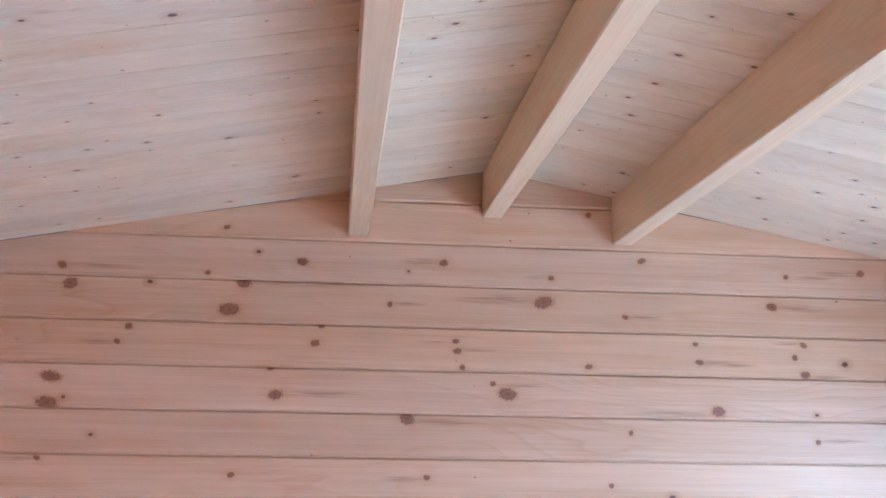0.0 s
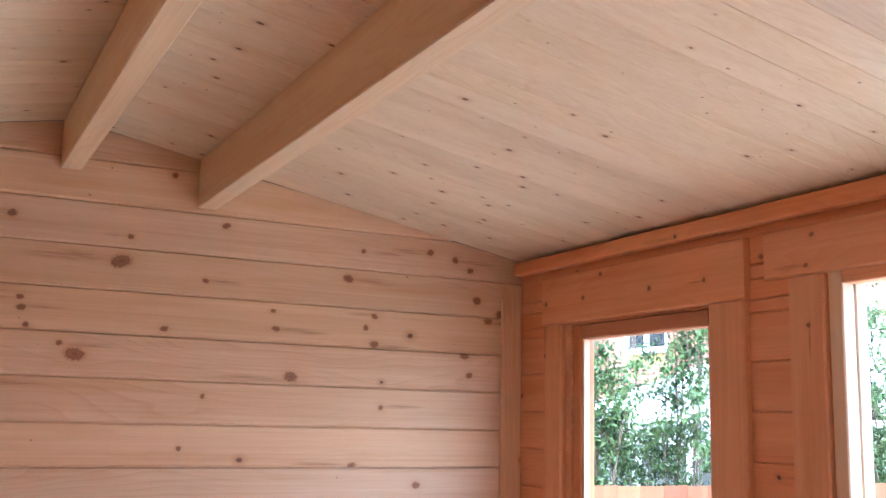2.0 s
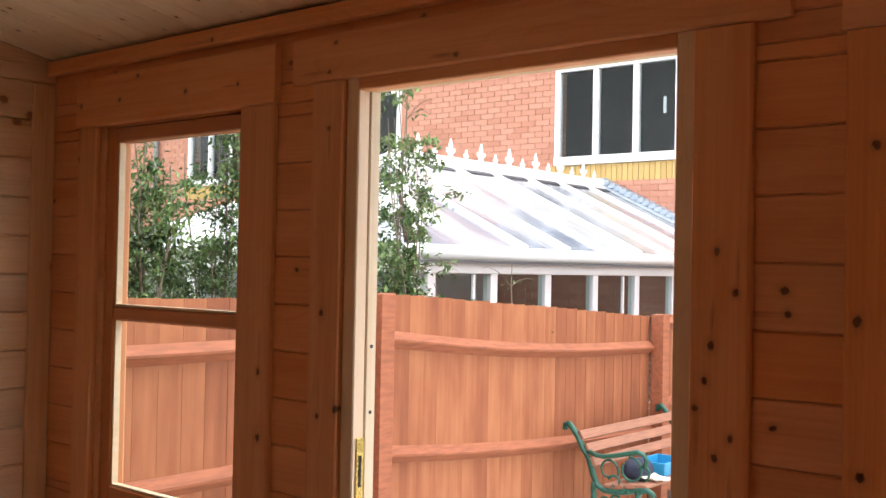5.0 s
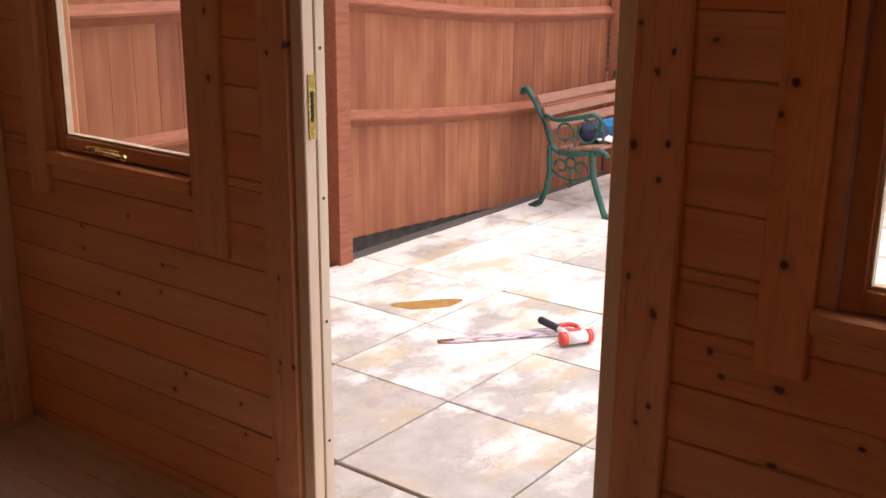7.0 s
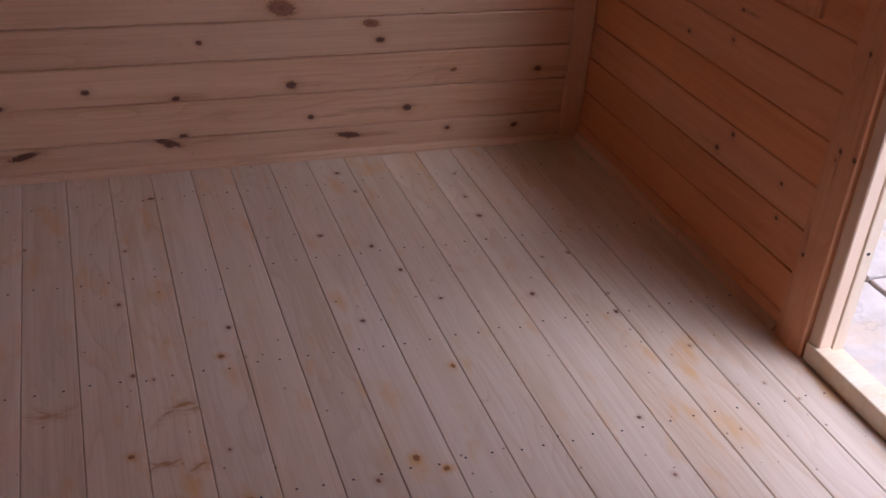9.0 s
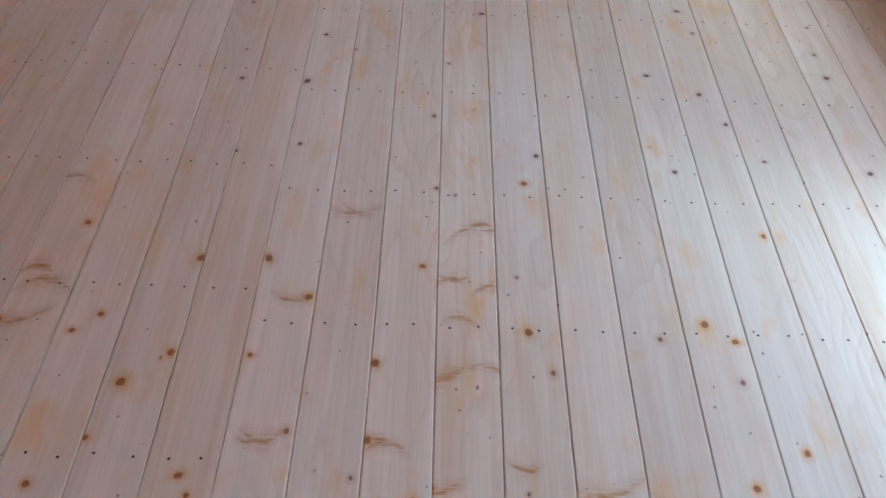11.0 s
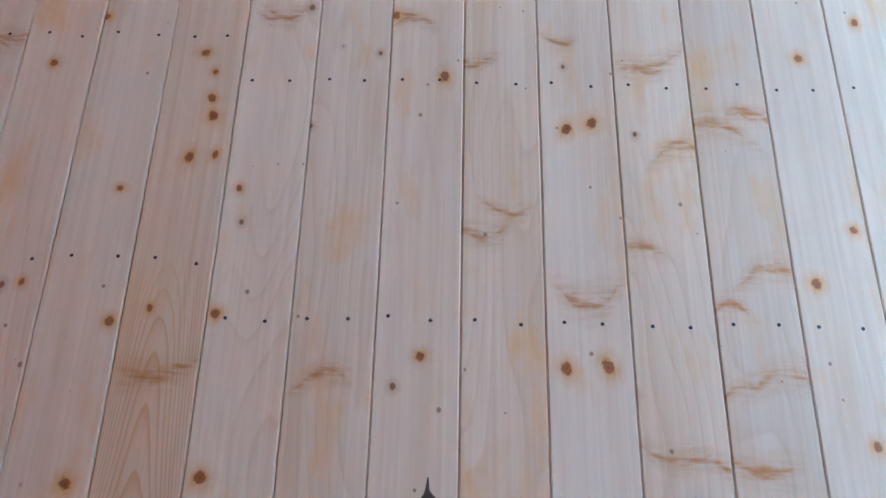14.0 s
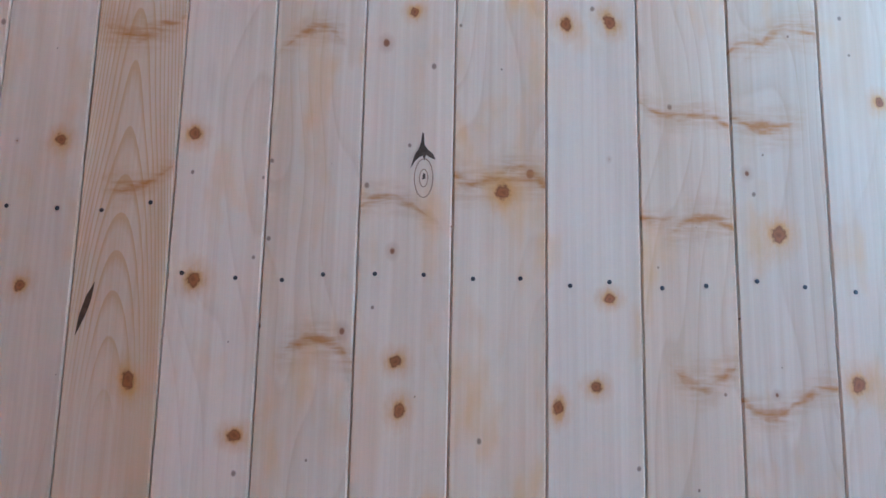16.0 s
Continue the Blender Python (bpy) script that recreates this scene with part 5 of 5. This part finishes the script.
def knots(parent, place, spots, kind, wide=1.0):
    """Give knots at (along, across, radius in mm) to the boards that they lie in; wide: how far they stretch along the grain."""
    for u, v, r in spots:
        where = place(u, v).translation
        best = None
        for top, ob, inv, (xa, xb, ya, yb) in wood:
            p = inv @ where
            if xa <= p.x <= xb and ya <= p.y <= yb and abs(p.z) < 0.03 and (best is None or abs(p.z) < best[0]):
                best = (abs(p.z), ob, p.x, p.y)
        if best:
            s = r * (0.0025 if kind == "wing" else 0.0040)
            carried.setdefault(best[1], []).append((kind, best[2], best[3], s * wide * knot_random.uniform(0.85, 1.35), s * knot_random.uniform(0.8, 1.05), knot_random.uniform(-0.35, 0.35)))
            if parent is not floor and kind != "wing" and knot_random.random() < 0.55:
                reach = s * knot_random.uniform(3.0, 7.0)
                carried[best[1]].append(("tail", best[2] + reach * 0.4 * knot_random.choice((-1, 1)), best[3] + s * knot_random.uniform(-0.15, 0.15), reach, s * knot_random.uniform(0.35, 0.7), knot_random.uniform(-0.03, 0.03)))


def floor_spot(x, y):
    return axes((0, 1, 0), (-1, 0, 0), (0, 0, 1), (x, y, 0.0006))


def north_spot(x, z):
    return on_north(x, z, 0.0006)


def east_spot(y, z):
    out = 0.0006
    if -2.22 < y < -2.115 or -1.255 < y < -1.155 or -1.02 < y < -0.90 or -2.46 < y < -2.37 or -0.25 < y < -0.16:
        out = 0.0168
    if 2.005 < z < 2.128:
        out = 0.0198 if y > -1.03 else 0.0168
    if z > 2.152:
        out = 0.0168
    return axes((0, 0, 1), (0, 1, 0), (-1, 0, 0), (EAST - out, y, z))


knots(floor, floor_spot, [(-0.491, -2.42, 7), (-0.324, -2.409, 8), (-0.522, -2.606, 7), (-0.312, -2.595, 9), (0.141, -2.254, 8), (0.196, -2.25, 8), (0.191, -2.609, 7), (0.174, -2.715, 7), (0.129, -2.74, 7), (-0.058, -2.747, 7), (-0.25, -2.78, 8), (-0.381, -2.718, 9), (0.483, -2.707, 8), (0.532, -2.353, 7), (-0.064, -2.69, 7), (0.398, -2.526, 9), (0.062, -2.478, 9)], "amber", 1.0)
knots(floor, floor_spot, [(-0.474, -2.197, 7), (-0.333, -2.183, 7), (-0.423, -2.176, 5), (-0.365, -1.925, 5), (-0.403, -1.93, 7), (-0.496, -1.986, 5), (-0.323, -1.983, 5), (0.155, -1.869, 8), (0.193, -1.858, 7), (0.49, -2.122, 7), (0.555, -2.036, 5), (-0.606, -2.14, 5), (-0.053, -2.24, 7), (-0.377, -1.855, 7)], "amber", 1.0)
knots(floor, floor_spot, [(-0.465, -1.213, 8), (-0.333, -1.208, 8), (-0.471, -1.469, 7), (-0.33, -1.469, 6), (-0.243, -1.316, 8), (-0.029, -1.217, 7), (-0.107, -1.48, 8), (-0.109, -1.653, 7), (-0.542, -1.542, 8), (-0.57, -1.665, 6), (-0.66, -1.422, 6), (-0.619, -1.378, 6), (-0.802, -1.399, 7), (-0.714, -1.115, 7), (0.673, -1.091, 6), (0.503, -1.357, 8), (0.552, -1.4, 7), (0.621, -1.654, 6), (0.521, -1.728, 7), (0.184, -0.937, 8), (0.171, -1.392, 8), (-0.637, -1.759, 7), (-0.029, -1.774, 8), (-0.383, -1.822, 6)], "amber", 1.0)
knots(floor, floor_spot, [(-0.404, -1.735, 7)], "amber", 1.0)
knots(floor, floor_spot, [(0.104, -0.171, 6), (0.977, -0.45, 7), (0.635, -0.548, 6), (0.676, -0.678, 6), (0.523, -0.876, 6), (0.216, -0.832, 5), (0.735, -0.825, 5), (0.966, -0.858, 6), (1.14, -0.979, 6), (1.002, -1.356, 5), (-0.318, -0.814, 5), (-0.458, -0.849, 5), (-0.308, -0.314, 6), (-0.332, -0.546, 7), (-0.492, -0.542, 6), (0.648, -0.117, 7), (0.515, -0.467, 7), (0.808, -0.001, 7)], "dark", 1.0)


def flat_mark(outline, at, turn, material, label):
    """A thin dark mark in a board, from an outline in millimetres."""
    b = bmesh.new()
    top = [b.verts.new((px / 1000, py / 1000, 0.0009)) for px, py in outline]
    low = [b.verts.new((v.co.x, v.co.y, -0.0005)) for v in top]
    b.faces.new(top)
    for i in range(len(top)):
        b.faces.new((low[i], low[(i + 1) % len(top)], top[(i + 1) % len(top)], top[i]))
    bmesh.ops.recalc_face_normals(b, faces=b.faces[:])
    part("bark_mark", b, material, floor, label, pose(at[0], at[1], 0, 0, 0, turn))


M_BARK = plain("ingrown_bark", (0.075, 0.047, 0.032), 0.8, vary=0.7, scale=120)
M_OVAL = plain("knot_outline", (0.38, 0.25, 0.17), 0.6, vary=0.2, scale=90)
flat_mark([(-15, -22), (-10, -4), (-5, 3), (-3, 10), (-1, 25), (1, 24), (2, 9), (6, 3), (13, -3), (16, -10), (9, -7), (4, -4), (2, -12), (0, -5), (-4, -7), (-9, -12)], (-0.038, -2.428), 0, M_BARK, "dark ingrown bark")
for size in (1.0, 0.45):
    b = bmesh.new()
    tube(b, [(0.0115 * size * math.cos(a), 0.025 * size * math.sin(a), 0) for a in [i * math.pi / 10 for i in range(21)]], 0.0007, 4)
    part("knot_oval", b, M_OVAL, floor, "", pose(-0.036, -2.462, 0.0005))
flat_mark([(-2, -4), (2, -3), (2, 3), (-1, 4)], (-0.036, -2.460), 0, M_BARK, "")
flat_mark([(-9, -34), (-6, -8), (0, 14), (9, 32), (6, 8), (0, -12)], (-0.440, -2.632), 0, M_BARK, "dark bark pocket")
knots(floor, floor_spot, [(0.031, -2.468, 22), (0.09, -2.456, 27), (0.304, -2.709, 22), (0.372, -2.744, 18), (0.428, -2.254, 27), (0.37, -2.275, 18), (0.266, -2.375, 18), (0.316, -2.374, 22), (0.242, -2.511, 18), (0.318, -2.509, 27), (0.378, -2.388, 27), (0.436, -2.713, 22), (-0.159, -2.665, 22), (-0.178, -2.264, 18), (-0.077, -2.488, 22), (-0.392, -2.479, 22), (-0.403, -2.276, 27)], "wing", 0.8)
knots(floor, floor_spot, [(0.029, -2.055, 24), (0.249, -2.065, 20), (0.325, -1.894, 24), (0.378, -1.853, 24), (0.438, -1.842, 17), (0.426, -2.098, 20), (0.366, -2.155, 17), (0.067, -2.018, 17), (0.175, -2.159, 24)], "wing", 0.8)
knots(floor, floor_spot, [(-0.163, -1.058, 18), (-0.775, -1.249, 22), (-0.743, -1.289, 26), (-0.725, -1.711, 26), (-0.285, -1.661, 18), (-0.274, -1.324, 18), (0.078, -1.085, 22), (0.022, -1.251, 18), (0.108, -1.269, 22), (0.283, -1.758, 22), (0.015, -1.748, 18), (-0.089, -1.652, 18), (-0.781, -0.958, 22), (0.003, -1.517, 26), (0.093, -1.481, 18)], "wing", 0.8)
knots(wall_north, north_spot, [(1.374, 2.019, 11), (1.418, 2.045, 13), (1.332, 2.082, 13), (1.292, 1.909, 11), (1.309, 1.849, 9), (1.253, 2.204, 11), (1.307, 2.175, 11), (1.136, 1.519, 11), (0.929, 1.577, 9)], "brown", 1.1)
knots(wall_north, north_spot, [(-1.023, 2.126, 18), (-0.571, 2.14, 16), (-0.607, 2.067, 18), (0.246, 2.111, 18), (0.898, 2.117, 14), (-1.053, 1.88, 16), (-1.058, 1.813, 18), (-0.475, 1.844, 14), (0.146, 1.858, 16), (0.733, 1.822, 16), (-0.125, 1.787, 14)], "brown", 1.25)
knots(wall_north, north_spot, [(-0.178, 2.094, 8), (0.476, 2.076, 8), (-0.865, 2.016, 10), (-0.892, 1.975, 7), (-0.36, 2.03, 8), (-0.376, 1.983, 10), (0.003, 1.997, 7), (0.008, 1.971, 8), (0.022, 1.927, 7), (0.371, 1.937, 8), (0.673, 2.006, 7), (0.684, 1.956, 8), (0.985, 2.011, 8), (0.959, 1.975, 8), (0.988, 1.927, 10), (-0.491, 1.914, 7), (0.106, 1.885, 8), (0.486, 1.76, 7), (1.015, 1.743, 8), (-1.07, 1.672, 7), (-0.58, 1.636, 7), (-0.069, 1.635, 7), (0.429, 1.619, 7), (-0.624, 2.291, 7)], "brown", 1.1)
knots(wall_north, north_spot, [(-1.048, 2.174, 10), (-0.668, 2.165, 7), (-0.417, 2.203, 10), (-0.033, 2.212, 10), (0.267, 2.179, 7), (0.525, 2.236, 10), (0.944, 2.203, 7), (1.166, 2.22, 10), (0.374, 2.362, 8)], "brown", 1.1)
knots(wall_north, north_spot, [(-0.613, 0.112, 12), (-0.512, 0.275, 8), (-0.276, 0.301, 10), (-0.037, 0.254, 8), (0.205, 0.22, 8), (0.535, 0.241, 12), (-0.267, 0.22, 10), (0.22, 0.102, 10), (0.176, 0.08, 12), (-0.216, 0.079, 8), (0.712, 0.067, 10), (1.26, 0.06, 8), (0.593, 0.135, 8), (0.894, 0.145, 10), (1.321, 0.247, 10), (0.8, 0.366, 10), (0.276, 0.382, 8), (-0.335, 0.38, 8)], "dark", 1.2)
knots(wall_east, east_spot, [(-0.178, 2.065, 7), (-0.373, 2.067, 7), (-0.458, 2.126, 6), (-0.318, 2.149, 8), (-0.675, 2.063, 7), (-0.887, 2.061, 6), (-1.062, 2.097, 7), (-1.21, 2.058, 6), (-1.229, 2.123, 6), (-1.582, 2.055, 6), (-1.279, 1.802, 7), (-0.166, 1.91, 7), (-0.012, 1.793, 6), (-1.478, 2.152, 8), (-0.795, 2.182, 6), (-1.212, 1.928, 6)], "brown", 1.0)
knots(wall_east, east_spot, [(0.009, 1.796, 6), (-1.199, 1.504, 6), (-1.192, 1.267, 5), (-1.249, 1.288, 6), (-1.097, 1.601, 5), (-0.984, 1.352, 6), (-0.987, 1.193, 7), (-2.198, 1.58, 5), (-2.275, 1.586, 7), (-2.281, 1.547, 6), (-2.397, 1.541, 7), (-2.458, 1.56, 7), (-2.423, 1.816, 7), (-2.473, 1.788, 7), (-2.143, 1.428, 5), (-2.154, 1.489, 6), (-2.126, 1.379, 6), (-2.191, 1.334, 5), (-2.163, 1.298, 6), (-2.258, 1.357, 5), (-2.404, 1.3, 7), (-2.162, 1.65, 5)], "dark", 1.1)
knots(wall_east, east_spot, [(-1.204, 0.729, 5), (-1.199, 0.509, 5), (-1.245, 0.509, 7), (-1.29, 0.574, 5), (-2.185, 0.86, 7), (-2.189, 0.676, 5), (-2.165, 0.636, 5), (-2.293, 0.809, 7), (-2.318, 0.765, 5), (-2.424, 0.769, 7), (-2.425, 0.623, 7), (-2.572, 0.701, 5), (-0.738, 0.67, 5), (-0.602, 0.785, 5), (-0.377, 0.719, 5), (-0.381, 0.652, 5), (-0.528, 0.544, 5), (-0.754, 0.31, 7), (-0.808, 0.37, 7), (-1.027, 0.342, 5), (-1.176, 0.237, 5), (-2.131, 0.922, 5), (-2.126, 1.167, 7), (-2.191, 1.175, 5)], "dark", 1.1)
knots(wall_east, east_spot, [(-2.178, 1.109, 5)], "dark", 1.1)
knots(wall_east, east_spot, [(-2.415, 0.997, 7), (-1.04, 0.257, 6)], "dark", 1.1)
knots(wall_north, north_spot, [(0.509, 0.472, 24), (0.77, 0.417, 14), (1.026, 0.53, 15), (1.038, 0.26, 7)], "brown", 1.5)
knots(floor, floor_spot, [(-0.384, -1.772, 5)], "amber", 1.0)
knots(floor, floor_spot, [(-0.753, -1.712, 26), (-0.175, -1.057, 24), (0.094, -1.103, 20), (0.151, -1.705, 14), (0.032, -1.255, 16), (0.43, -1.833, 24), (0.283, -1.752, 26), (-0.079, -1.658, 20), (-0.294, -1.664, 18), (-0.766, -1.4, 22), (0.043, -1.358, 16), (0.015, -1.752, 18)], "wing", 0.7)

knots(floor, floor_spot, [(0.104, -0.171, 9)], "dark", 0.6)
knots(wall_north, north_spot, [(0.176, 0.085, 10), (-0.216, 0.075, 9), (0.712, 0.068, 9)], "dark", 3.2)
for ob, spots in carried.items():
    ob.data = ob.data.copy()
    ob.data.materials[0] = knotted(ob.data.materials[0], spots)

# nail heads in rows over the joists
verts, faces = [], []
nail_random = random.Random(8)
for k in range(-12, 13):
    for row in range(9):
        y = (-0.095 if k < -3 else -0.172) - 0.402 * row - 0.006 + (0.0 if k >= -3 else 0.008)
        if y < SOUTH + 0.05:
            continue
        for side in ((0.26, 0.78) if k < -3 else (0.20, 0.69)):
            cx = (k + side) * BOARD + nail_random.uniform(-0.006, 0.006)
            cy = y + nail_random.uniform(-0.006, 0.006)
            o = len(verts)
            verts.append((cx, cy, 0.0012))
            for q in range(8):
                verts.append((cx + 0.0029 * math.cos(q * 0.7854), cy + 0.0029 * math.sin(q * 0.7854), 0.0008))
            faces += [(o, o + 1 + q, o + 1 + (q + 1) % 8) for q in range(8)]
me = bpy.data.meshes.new("nail_heads")
me.from_pydata(verts, [], faces)
me.materials.append(M_NAIL)
tagged(part("nail_heads", me, None, floor, "dark steel nail heads"), kind="stuff")
